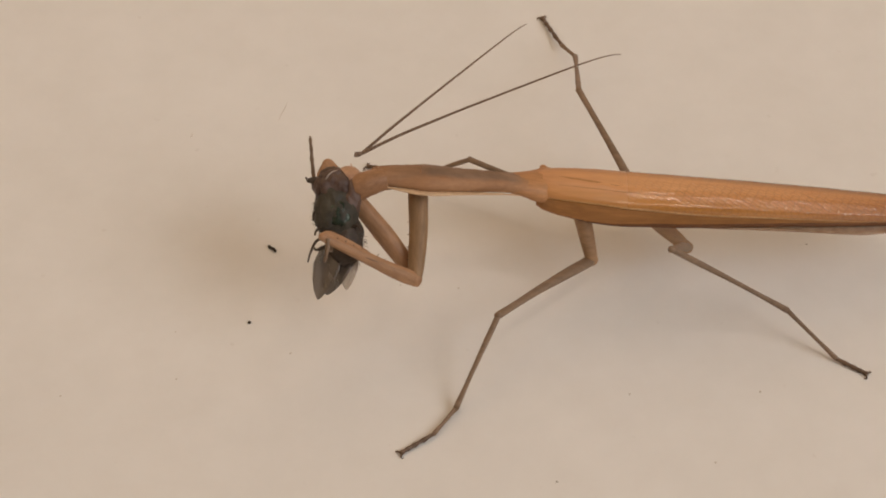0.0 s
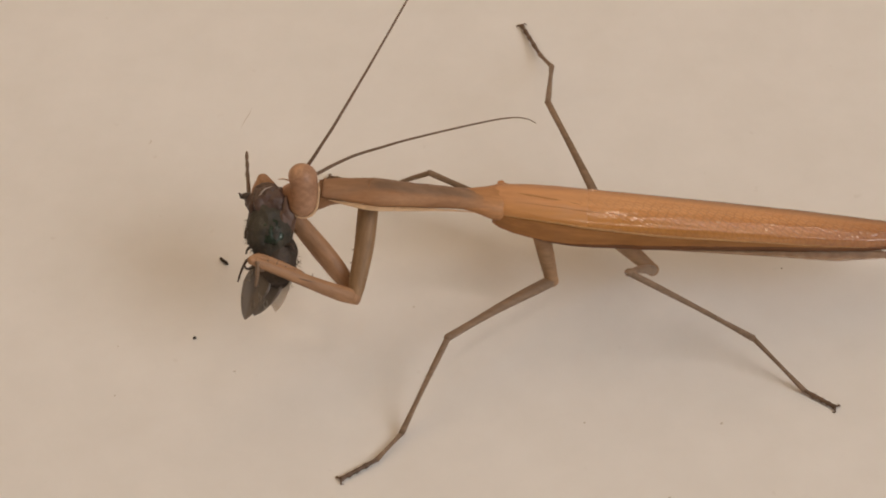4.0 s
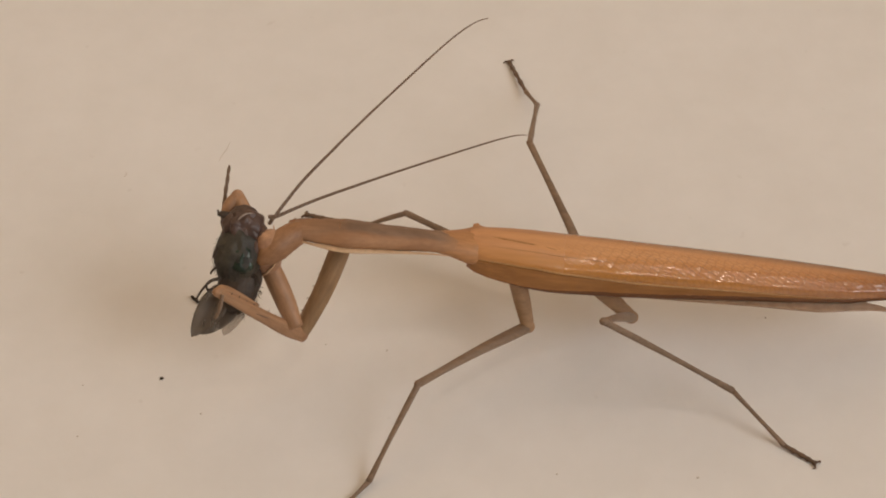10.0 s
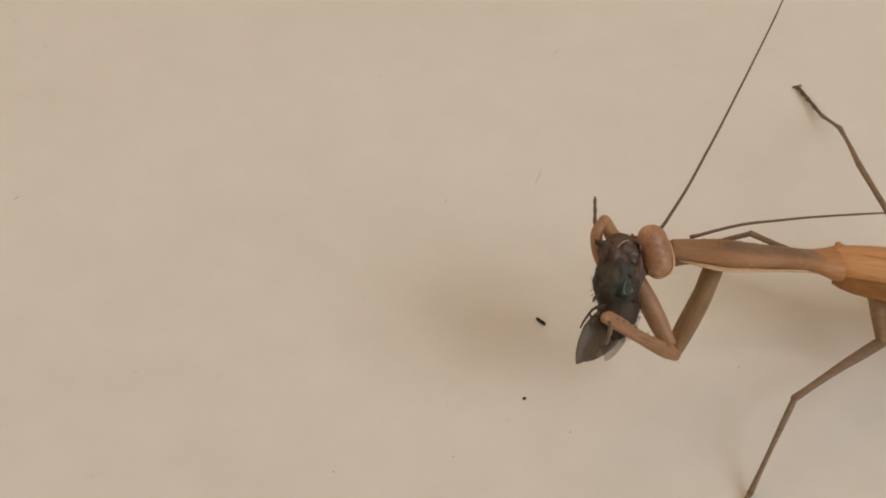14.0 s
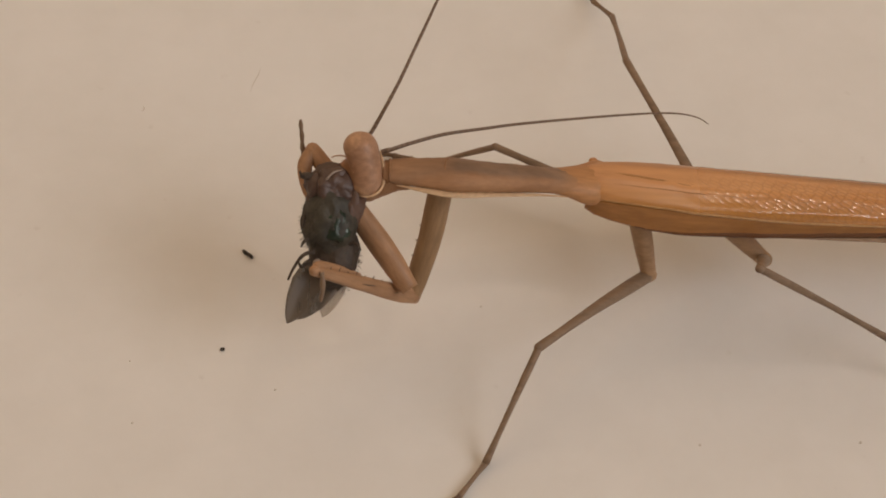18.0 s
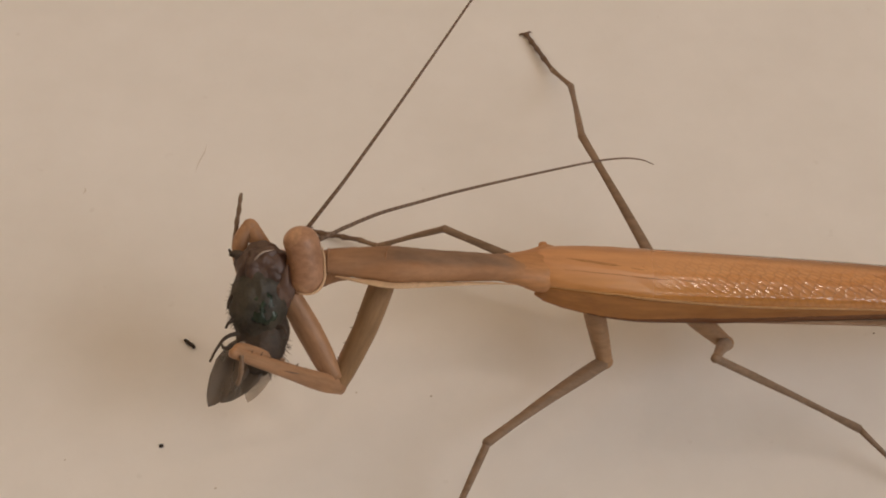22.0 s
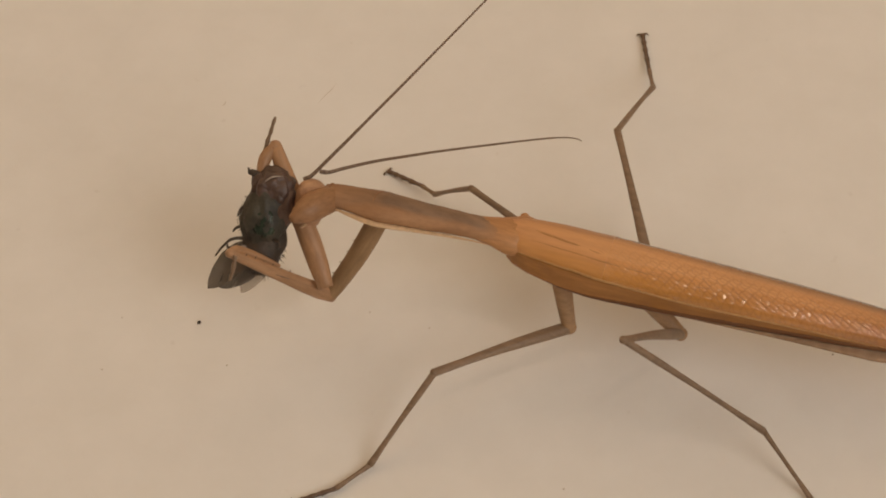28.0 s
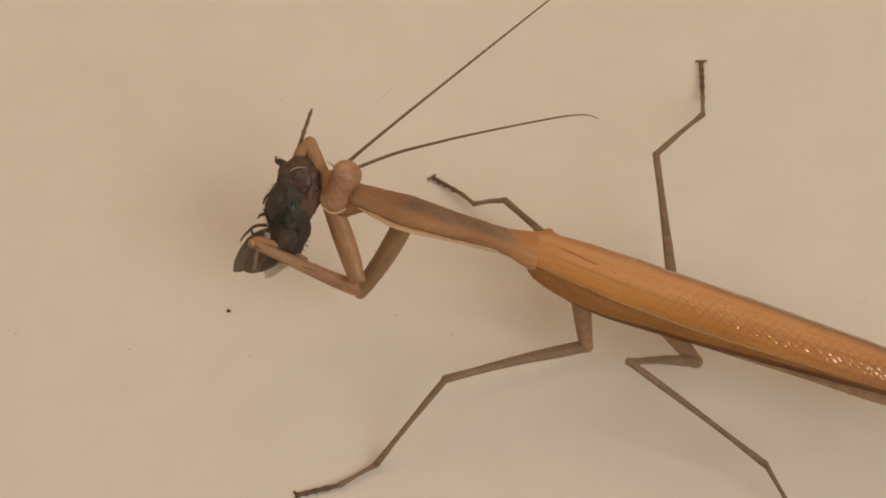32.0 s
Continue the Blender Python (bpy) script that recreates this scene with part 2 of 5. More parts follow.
M_TABLE = table_paint()
M_WALL = plain("warm_white_wall_paint", (0.82, 0.79, 0.75))
M_FLOOR = plain("brown_floor", (0.30, 0.22, 0.15))
M_WING = wing_skin("tan_forewing", (0.42, 0.174, 0.057), (0.73, 0.350, 0.131), (0.80, 0.74, 0.44), 0.16, 0.30, 0.42)
M_COSTA = chitin("golden_brown_wing_margin", (0.25, 0.104, 0.028), (0.42, 0.186, 0.054), 0.36, (120, 900, 900), 0.2)
M_EDGE = chitin("dark_brown_wing_edge", (0.12, 0.044, 0.015), (0.20, 0.078, 0.028), 0.42, (120, 900, 900), 0.2)
M_COLLAR = chitin("tan_collar", (0.37, 0.170, 0.068), (0.55, 0.270, 0.110), 0.5, (150, 900, 900), 0.4)
M_VEIN = chitin("brown_vein", (0.36, 0.165, 0.06), (0.45, 0.215, 0.08), 0.4)
M_RIDGE = chitin("ochre_vein", (0.42, 0.22, 0.085), (0.55, 0.31, 0.125), 0.4)
M_HIND = pale_wing("brown_hind_wing", [(0.3, (0.30, 0.16, 0.08)), (0.7, (0.42, 0.25, 0.14))], 0.66)
M_LOBE = pale_wing("pale_fly_wing_lobe", [(0.3, (0.34, 0.24, 0.16)), (0.7, (0.5, 0.38, 0.27))], 0.42)
M_THORAX = shield_skin("grey_brown_neck_shield")
M_NECK = chitin("brown_soft_neck", (0.25, 0.122, 0.056), (0.38, 0.198, 0.096), 0.5, (400, 900, 900), 0.4, 6e-5)
M_SERR = chitin("dark_shield_edge", (0.11, 0.060, 0.034), (0.18, 0.10, 0.058), 0.5)
M_RIM = chitin("pale_shield_rim", (0.56, 0.36, 0.20), (0.70, 0.48, 0.29), 0.5)
M_BELLY = chitin("tan_belly", (0.36, 0.19, 0.085), (0.52, 0.29, 0.14), 0.5)
M_COXA = chitin("olive_brown_foreleg", (0.235, 0.138, 0.066), (0.38, 0.228, 0.116), 0.55, (160, 900, 900), 0.5, 5e-5)
M_FORE = chitin("tan_foreleg", (0.30, 0.157, 0.079), (0.475, 0.266, 0.140), 0.48, (200, 900, 900), 0.5, 5e-5)
M_LEG = chitin("brown_leg", (0.165, 0.106, 0.065), (0.285, 0.187, 0.117), 0.5, (200, 900, 900), 0.4)
# leg brown with light put into its colour, against the shade under the body
M_HIP = chitin("brightened_brown_hip", (0.30, 0.178, 0.092), (0.46, 0.275, 0.148), 0.5, (200, 900, 900), 0.4)
M_FOOT = chitin("dark_brown_foot", (0.095, 0.057, 0.035), (0.17, 0.104, 0.066), 0.5)
M_HEAD = chitin("tan_head", (0.29, 0.150, 0.084), (0.47, 0.262, 0.156), 0.42, (500, 900, 900), 0.35)
M_EYE = chitin("pale_brown_eye", (0.34, 0.180, 0.096), (0.58, 0.340, 0.200), 0.28, (900, 500, 900), 0.15)
M_ANT = beaded("brown_antenna", (0.125, 0.077, 0.048), (0.20, 0.127, 0.082))
M_MOUTH = chitin("reddish_mouth", (0.15, 0.07, 0.04), (0.24, 0.115, 0.065), 0.45)
M_FLY = fly_shell("black_green_fly_shell", (0.020, 0.017, 0.012), (0.074, 0.062, 0.042), 0.6, 0.0)
M_FLY_SHINE = fly_shell("green_shiny_fly_shell", (0.014, 0.024, 0.015), (0.042, 0.066, 0.042), 0.26, 0.15)
M_FLY_DARK = fly_shell("black_fly_shell", (0.028, 0.019, 0.013), (0.080, 0.054, 0.036), 0.66, 0.0)
M_FLY_EYE = fly_shell("dark_red_fly_eye", (0.054, 0.030, 0.022), (0.115, 0.066, 0.049), 0.45, 0.0)
M_FLY_FLESH = fly_shell("torn_red_brown_flesh", (0.085, 0.045, 0.032), (0.15, 0.085, 0.058), 0.5, 0.0)
M_FLY_PALE = fly_shell("pale_fly_face", (0.25, 0.19, 0.15), (0.42, 0.34, 0.28), 0.4, 0.0)
M_FLY_WING = glassy_wing("smoky_fly_wing")
M_SPECK = chitin("black_droppings", (0.015, 0.011, 0.008), (0.045, 0.03, 0.022), 0.7)
M_DUST = chitin("grey_dust", (0.58, 0.53, 0.47), (0.66, 0.61, 0.55), 0.8)
M_SPOT = chitin("brown_dirt", (0.20, 0.16, 0.12), (0.30, 0.25, 0.20), 0.8)
M_SCRATCH = chitin("worn_grey_paint", (0.56, 0.51, 0.45), (0.65, 0.60, 0.54), 0.7)

# ---------- mesh helpers, in millimetres ----------
MM = 0.001


def mesh_of(name, verts, faces, mat, smooth=True):
    me = bpy.data.meshes.new(name)
    me.from_pydata([tuple(float(c) * MM for c in v) for v in verts], [], faces)
    me.materials.append(mat)
    if smooth:
        me.polygons.foreach_set("use_smooth", [True] * len(me.polygons))
    me.update()
    return me


def part(name, geo, mat, parent, label="", at=None, smooth=True):
    """One mesh object under a thing or a part."""
    ob = new(name, mesh_of(name, *geo, mat, smooth))
    ob.parent = parent
    if at is not None:
        ob.matrix_basis = at
    return tagged(ob, label) if label else ob


def join(*geos):
    verts, faces = [], []
    for v, f in geos:
        n = len(verts)
        verts += list(v)
        faces += [tuple(i + n for i in q) for q in f]
    return verts, faces


def spline(points, n):
    """n points on a smooth line through the given ones."""
    p = np.array(points, float)
    if len(p) < 3:
        return p[0] + (p[-1] - p[0]) * np.linspace(0, 1, n)[:, None]
    ext = np.vstack([2 * p[0] - p[1], p, 2 * p[-1] - p[-2]])
    out = []
    for s in np.linspace(0, len(p) - 1, n):
        i = min(int(s), len(p) - 2)
        u = s - i
        a, b, c, d = ext[i:i + 4]
        out.append(0.5 * (2 * b + (c - a) * u + (2 * a - 5 * b + 4 * c - d) * u * u + (3 * b - a - 3 * c + d) * u ** 3))
    return np.array(out)


def tube(points, radii, n=None, sides=10, flat=1.0, up=(0, 0, 1), wobble=0.0):
    """A closed tube along a smooth line; radii at even steps; flat squeezes it across `up`."""
    n = n or max(6, 4 * len(points))
    line = spline(points, n)
    rad = np.interp(np.linspace(0, 1, n), np.linspace(0, 1, len(radii)), radii)
    verts, faces = [], []
    for i in range(n):
        d = line[min(i + 1, n - 1)] - line[max(i - 1, 0)]
        d = d / (np.linalg.norm(d) + 1e-9)
        side = np.cross(d, up)
        side = side / (np.linalg.norm(side) + 1e-9)
        top = np.cross(side, d)
        for k in range(sides):
            a = 2 * math.pi * k / sides
            w = 1 + wobble * noise.noise(Vector((i * 0.7, k * 1.3, len(points) * 3.1)))
            verts.append(line[i] + rad[i] * w * (math.cos(a) * side + flat * math.sin(a) * top))
    for i in range(n - 1):
        for k in range(sides):
            a, b = i * sides + k, i * sides + (k + 1) % sides
            faces.append((a, b, b + sides, a + sides))
    faces.append(tuple(reversed(range(sides))))
    faces.append(tuple(range((n - 1) * sides, n * sides)))
    return verts, faces


def ball(c, r, rings=10, sides=16, rough=0.0, turn=None):
    """An ellipsoid of half axes r, with a lumpy skin if rough."""
    verts, faces = [], []
    c, r = np.array(c, float), np.array(r, float)
    for i in range(rings + 1):
        th = math.pi * i / rings
        for k in range(sides):
            ph = 2 * math.pi * k / sides
            v = Vector((math.sin(th) * math.cos(ph), math.sin(th) * math.sin(ph), math.cos(th)))
            w = 1 + rough * (noise.noise(v * 2.3 + Vector(c)) + 0.3 * noise.noise(v * 6.5 + Vector(c)) + 0.16 * noise.noise(v * 15.0 + Vector(c)))
            v = Vector([v[j] * r[j] * w for j in range(3)])
            if turn is not None:
                v = turn @ v
            verts.append(c + np.array(v))
    for i in range(rings):
        for k in range(sides):
            a, b = i * sides + k, i * sides + (k + 1) % sides
            faces.append((a, a + sides, b + sides, b))
    return verts, faces


def on_skin(lumps, blend, way):
    """How far along each way from the origin the melted skin of the ellipsoids (centre, half axes) lies."""
    way = np.atleast_2d(np.array(way, float))
    lo, hi = np.zeros(len(way)), np.full(len(way), 8.0)
    for _ in range(26):
        mid = (lo + hi) / 2
        p, out = way * mid[:, None], None
        for c, r in lumps:
            d = (np.linalg.norm((p - np.array(c)) / np.array(r), axis=1) - 1) * min(r)
            if out is None:
                out = d
            else:
                h = np.clip(0.5 + 0.5 * (out - d) / blend, 0, 1)
                out = out * (1 - h) + d * h - blend * h * (1 - h)
        lo, hi = np.where(out < 0, mid, lo), np.where(out < 0, hi, mid)
    return lo


def blob(lumps, blend, rings=24, sides=32):
    """One smooth skin round several ellipsoids that melt into each other."""
    th, ph = np.meshgrid(np.linspace(0, math.pi, rings + 1), np.arange(sides) * 2 * math.pi / sides, indexing="ij")
    way = np.stack([np.sin(th) * np.cos(ph), np.sin(th) * np.sin(ph), np.cos(th)], -1).reshape(-1, 3)
    lo = on_skin(lumps, blend, way)
    verts = list(way * lo[:, None])
    faces = []
    for i in range(rings):
        for k in range(sides):
            a, b = i * sides + k, i * sides + (k + 1) % sides
            faces.append((a, a + sides, b + sides, b))
    return verts, faces


def sheet(rows, thick):
    """A solid shell from a grid of points: the same grid again `thick` below along z, closed at its rim."""
    g = np.array(rows, float)
    n, m = g.shape[:2]
    verts = list(g.reshape(-1, 3)) + list((g - np.array([0, 0, thick])).reshape(-1, 3))
    off, faces = n * m, []
    for i in range(n - 1):
        for j in range(m - 1):
            a = i * m + j
            faces.append((a, a + 1, a + m + 1, a + m))
            faces.append((off + a, off + a + m, off + a + m + 1, off + a + 1))
    rim = [j for j in range(m)] + [i * m + m - 1 for i in range(1, n)] + [(n - 1) * m + j for j in range(m - 2, -1, -1)] + [i * m for i in range(n - 2, 0, -1)]
    for a, b in zip(rim, rim[1:] + rim[:1]):
        faces.append((a, off + a, off + b, b))
    return verts, faces


def box(x0, y0, z0, x1, y1, z1):
    v = [(x, y, z) for z in (z0, z1) for y in (y0, y1) for x in (x0, x1)]
    return v, [(0, 2, 3, 1), (4, 5, 7, 6), (0, 1, 5, 4), (2, 6, 7, 3), (0, 4, 6, 2), (1, 3, 7, 5)]


# ---------- the room and the table ----------


def build_room():
    def slab(name, b, mat, label):
        ob = new(name, mesh_of(name, *box(*[v * 1000 for v in b]), mat, False))
        return tagged(ob, label, name.split("_")[0], kind="structure")

    slab("table_top", (-0.7, -0.45, -0.03, 0.7, 0.45, 0.0), M_TABLE, "smooth white painted table top with faint stains")
    slab("floor", (-2.2, -2.2, -0.80, 2.2, 2.2, -0.75), M_FLOOR, "plain brown floor under the table")
    slab("ceiling", (-2.2, -2.2, 1.45, 2.2, 2.2, 1.50), M_WALL, "plain warm white ceiling")
    slab("wall_north", (-2.2, 2.2, -0.75, 2.2, 2.3, 1.45), M_WALL, "plain warm white wall")
    slab("wall_south", (-2.2, -2.3, -0.75, 2.2, -2.2, 1.45), M_WALL, "plain warm white wall")
    slab("wall_east", (2.2, -2.2, -0.75, 2.3, 2.2, 1.45), M_WALL, "plain warm white wall")
    slab("wall_west", (-2.3, -2.2, -0.75, -2.2, 2.2, 1.45), M_WALL, "plain warm white wall")


build_room()

# ---------- the mantis ----------
mantis = tagged(new("praying_mantis"), "slender tan-brown praying mantis with folded wings, eating a fly", "mantis")


def lerp(a, b, u):
    return np.array(a, float) + (np.array(b, float) - np.array(a, float)) * u


WING_AT, WING_TIP = Vector((-0.6, -0.67, 13.78)), Vector((45.3, 1.61, 8.0))
AX = (WING_TIP - WING_AT).normalized()
ACROSS = Vector((0, 0, 1)).cross(AX).normalized()
WING_POSE = Matrix.Translation(WING_AT * MM) @ Matrix((AX, ACROSS, AX.cross(ACROSS))).transposed().to_4x4()
WING_L = (WING_TIP - WING_AT).length


SPAN = [-0.01, 0.0, 0.02, 0.06, 0.12, 0.2, 0.35, 0.5, 0.7, 0.85, 0.94, 0.985, 1.0]


def half_width(s, q):
    """From the midline to the far (q > 0) or the near margin."""
    far = [1.2, 1.9, 2.6, 3.15, 3.55, 3.66, 3.61, 3.5, 3.15, 2.6, 2.1, 1.75, 1.4]
    near = [1.3, 1.95, 2.7, 3.35, 3.9, 4.25, 3.98, 3.5, 2.95, 2.35, 1.5, 0.55, 0.0]
    return float(np.interp(s, SPAN, far if q > 0 else near))


def soft_step(a, b, x):
    u = np.clip((x - a) / (b - a), 0, 1)
    return u * u * (3 - 2 * u)


# near wing across its width: a level back, an even slope down to the ridge vein, then a steep margin
STEPS = np.linspace(0, 1, 201)
FALL = 1 - np.cumsum(1.30 * soft_step(0.28, 0.46, STEPS) + 9.0 * soft_step(0.76, 0.88, STEPS)) / 200
# towards the tip the level back reaches further out
FALL_TIP = 1 - np.cumsum(1.47 * soft_step(0.38, 0.55, STEPS) + 13.0 * soft_step(0.85, 0.95, STEPS)) / 200


def roof(q, s):
    """Height of the folded wings over their midline, q from -1 (near margin) to 1 (far margin)."""
    h = 1 - 2.65 * q ** 2.2 if q > 0 else float(np.interp(-q, STEPS, FALL + (FALL_TIP - FALL) * soft_step(0.35, 0.75, s)))
    front = float(np.interp(s, [0, 0.04, 0.10, 0.18], [0.0, 0.22, 0.15, 0.0])) * max(0.0, 1 - (q / 0.8) ** 2)
    return h * float(np.interp(s, [0, 0.15, 0.7, 1], [1.1, 1.35, 1.0, 0.6])) + front


def ridge_at(s):
    return float(np.interp(s, [0, 0.03, 0.08, 0.15, 0.25, 0.4, 0.6, 0.8, 1], [-0.90, -0.87, -0.84, -0.83, -0.85, -0.885, -0.93, -0.965, -0.98]))


def wing_sheet(q0, q1, lift, s0=0.0, s1=1.0, n=64, m=16, thick=0.09):
    """Part of the folded wings between two lines q0(s) and q1(s)."""
    rows = []
    for s in np.linspace(s0, s1, n):
        a, b = (v(s) if callable(v) else v for v in (q0, q1))
        rows.append([(s * WING_L, q * half_width(s, q), roof(q, s) + lift + 0.05 * noise.noise(Vector((s * 40, q * 7, 1.7)))) for q in np.linspace(a, b, m)])
    return sheet(rows, thick)


def wing_part(q0, q1, lift, label, s0=0.0, s1=1.0, n=96, m=40):
    """A forewing whose points know their way along the wing and their distance from the ridge vein."""
    ob = part("forewing", wing_sheet(q0, q1, lift, s0, s1, n, m), M_WING, mantis, label, WING_POSE)
    along, across = [], []
    for s in np.linspace(s0, s1, n):
        a, b = (v(s) if callable(v) else v for v in (q0, q1))
        along += [s] * m
        across += [0.5 * max(0.0, q - ridge_at(s)) for q in np.linspace(a, b, m)]
    for name, values in (("along", along), ("across", across)):
        ob.data.attributes.new(name, "FLOAT", "POINT").data.foreach_set("value", values * 2)
    return ob


def wing_line(q, s0, s1, lift, n=24):
    """Points that follow the folded wing along the line q(s)."""
    return [(s * WING_L, q(s) * half_width(s, q(s)), roof(q(s), s) + lift) for s in np.linspace(s0, s1, n)]


def build_wing_parts():
    # the wing whose margin faces the camera lies on top
    near = wing_part(ridge_at, 0.40, 0.14, "tan leathery forewing, shiny and finely netted")
    part("margin", wing_sheet(lambda s: float(np.interp(s, [0.1, 0.3], [-1.0, -0.975])), lambda s: ridge_at(s) - 0.004, 0.12, 0.004, 0.99, 60, 9, 0.12), M_COSTA, near, "golden brown turned-down wing margin")
    part("edge", wing_sheet(-1.0, lambda s: float(np.interp(s, [0.1, 0.3], [-1.0, -0.972])), 0.125, 0.10, 0.97, 60, 4, 0.14), M_EDGE, near, "dark brown outer wing edge")
    part("ridge_vein", tube(wing_line(ridge_at, 0.01, 0.86, 0.15, 30), [0.05, 0.12, 0.12, 0.09, 0.03], 60, 8), M_RIDGE, near, "ochre ridge vein")
    part("furrow", tube(wing_line(lambda s: -0.12 - 1.0 * s, 0.03, 0.20, 0.12, 8), [0.05, 0.16, 0.14, 0.03], 20, 8, 0.35), M_VEIN, near, "brown furrow near the wing root")
    part("long_vein", tube(wing_line(lambda s: ridge_at(s) + 0.36, 0.05, 0.5, 0.12, 16), [0.03, 0.07, 0.06, 0.02], 36, 6, 0.5), M_VEIN, near, "fine brown lengthwise vein")
    # slanting cross veins over the hind part of the wing
    for i in range(23):
        s0 = 0.16 + 0.035 * i
        line = []
        for u in np.linspace(0, 1, 9):
            q = 0.0 - 0.85 * u
            s = s0 + 0.10 * u + 0.008 * math.sin(5 * u + i)
            if s < 0.97 and q > ridge_at(s) + 0.04:
                line.append((s * WING_L, q * half_width(s, q), roof(q, s) + 0.135))
        if len(line) > 3:
            r = float(np.interp(s0, [0.16, 0.4, 0.9], [0.010, 0.022, 0.026]))
            part("cross_vein", tube(line, [0.3 * r, r, r, 0.3 * r], 22, 5), M_VEIN, near)
    far = wing_part(-0.20, 0.93, 0.0, "tan forewing tucked under the other", 0.0, 0.985)
    part("margin", wing_sheet(0.932, 1.0, 0.0, 0.06, 0.96, 40, 5, 0.12), M_EDGE, far, "brown turned-down wing margin")
    rows = []
    for s in np.linspace(0.36, 1.02, 40):
        out = float(np.interp(s, [0.36, 0.55, 0.69, 0.79, 0.86, 0.90, 0.94, 0.98, 1.02], [3.85, 3.60, 3.58, 3.50, 3.0, 2.75, 2.66, 2.70, 2.76]))
        inner = float(np.interp(s, [0.36, 0.7, 0.86, 0.90, 0.94, 0.98, 1.02], [1.8, 1.4, 1.2, 1.7, 2.15, 2.5, 2.73]))
        z = -1.55 * float(np.interp(s, [0.3, 0.8, 1.03], [1.1, 0.8, 0.75]))
        rows.append([(s * WING_L, -k, z - 0.08 * (k - inner) + 0.04 * math.sin(9 * k + 30 * s)) for k in np.linspace(inner, out, 7)])
    part("hindwing", sheet(rows, 0.05), M_HIND, mantis, "brown clear edge of a folded hind wing with a thin tip", WING_POSE)


build_wing_parts()
belly = [WING_AT + AX * d + Vector((0, 0, z)) for d, z in ((1.5, -1.6), (8, -2.2), (18, -2.1), (30, -1.7), (40, -1.3), (43.5, -0.9))]
part("abdomen", tube(belly, [1.5, 2.3, 2.3, 1.9, 1.5, 0.5], 40, 16, 0.75), M_BELLY, mantis, "tan segmented abdomen under the wings")
part("thorax", tube([(-1.0, -1.3, 13.2), (3, -0.6, 11.4), (10, -0.2, 10.3), (16, 0.2, 9.6)], [1.0, 2.1, 2.4, 1.7], 24, 16, 0.9), M_BELLY, mantis, "brown chest that carries the walking legs")

# collar: flares from the round neck shield to the wing shoulders; way along the wings, middle (across, up), half width, half height
COLLAR = [(-3.4, -1.65, 1.10, 1.10, 0.70), (-2.8, -1.49, 0.92, 1.36, 0.89), (-2.0, -1.30, 0.70, 1.50, 0.98), (-1.0, -1.02, 0.36, 1.76, 1.13), (0.0, -0.75, 0.05, 2.14, 1.31), (0.8, -0.42, -0.12, 2.36, 1.46), (1.3, -0.20, -0.2, 2.26, 1.48), (1.8, 0.02, -0.3, 2.05, 1.30), (2.4, 0.1, -0.4, 1.9, 0.9), (2.8, 0.2, -0.5, 1.2, 0.3)]


def build_collar(sides=36):
    verts, faces = [], []
    at = [c[0] for c in COLLAR]
    n = 40
    for d in np.linspace(at[0], at[-1], n):
        y, z, w, h = (float(np.interp(d, at, [c[k] for c in COLLAR])) for k in (1, 2, 3, 4))
        for i in range(sides):
            a = 2 * math.pi * i / sides
            u = 1 + 0.025 * noise.noise(Vector((d * 0.9, 2 * math.cos(a), 2 * math.sin(a))))
            verts.append((d, y + w * u * math.cos(a), z + h * u * math.sin(a)))
    for j in range(n - 1):
        for i in range(sides):
            k = (i + 1) % sides
            faces.append((j * sides + i, j * sides + k, (j + 1) * sides + k, (j + 1) * sides + i))
    faces += [tuple(range(sides - 1, -1, -1)), tuple(range((n - 1) * sides, n * sides))]
    collar = part("collar", (verts, faces), M_COLLAR, mantis, "tan collar between neck shield and wings", WING_POSE)
    part("shoulder_knob", ball((0.9, 1.72, 0.42), (0.42, 0.32, 0.34), 8, 12, 0.2), M_COLLAR, collar, "small knob at the wing root")


build_collar()

# long neck shield: broad over the forelegs, waisted behind
NECK = [(-18.1, -4.3, 17.9), (-17.0, -4.35, 18.0), (-15.0, -4.4, 17.95), (-12.2, -4.2, 17.5), (-8.5, -3.5, 16.6), (-4.0, -2.55, 15.4), (-1.6, -1.8, 14.4), (-0.2, -1.3, 13.7), (1.0, -0.95, 12.9)]
shield = part("neck_shield", tube(NECK, [1.06, 1.26, 1.46, 1.80, 1.52, 1.33, 1.45, 1.64, 1.35], 90, 28, 0.66, wobble=0.05), M_THORAX, mantis, "grey-brown saddle-shaped neck shield")
neck = part("neck", tube([(-1.5, 1.1, -0.3), (-0.3, 0.3, 0), (1.4, 0, 0.1), (3.0, 0, 0), (4.8, 0, -0.3)], [0.8, 1.15, 1.32, 1.42, 1.4, 1.15, 0.4], 30, 18, 0.95, wobble=0.05), M_NECK, mantis, "brown soft neck bent down to the head")
for sgn in (-1, 1):
    rim = [(x, y + sgn * (w + 0.10), z - 0.38) for (x, y, z), w in zip(NECK[1:7], (1.18, 1.52, 1.80, 1.56, 1.35, 1.38))]
    part("shield_rim", tube(rim, [0.06, 0.20, 0.36, 0.34, 0.22, 0.10, 0.04], 44, 10, 0.45), M_RIM, shield, "pale translucent rim")
    if sgn > 0:
        teeth = []
        for u in np.linspace(0.02, 0.62, 22):
            i = min(int(u * 5), 4)
            x, y, z = lerp(rim[i], rim[i + 1], u * 5 - i)
            teeth.append(tube([(x, y - 0.1, z + 0.25), (x - 0.05, y + 0.10, z + 0.30)], [0.10, 0.02], 4, 5))
        tagged(part("edge_teeth", join(*teeth), M_SERR, shield, "row of tiny dark teeth"), kind="stuff")
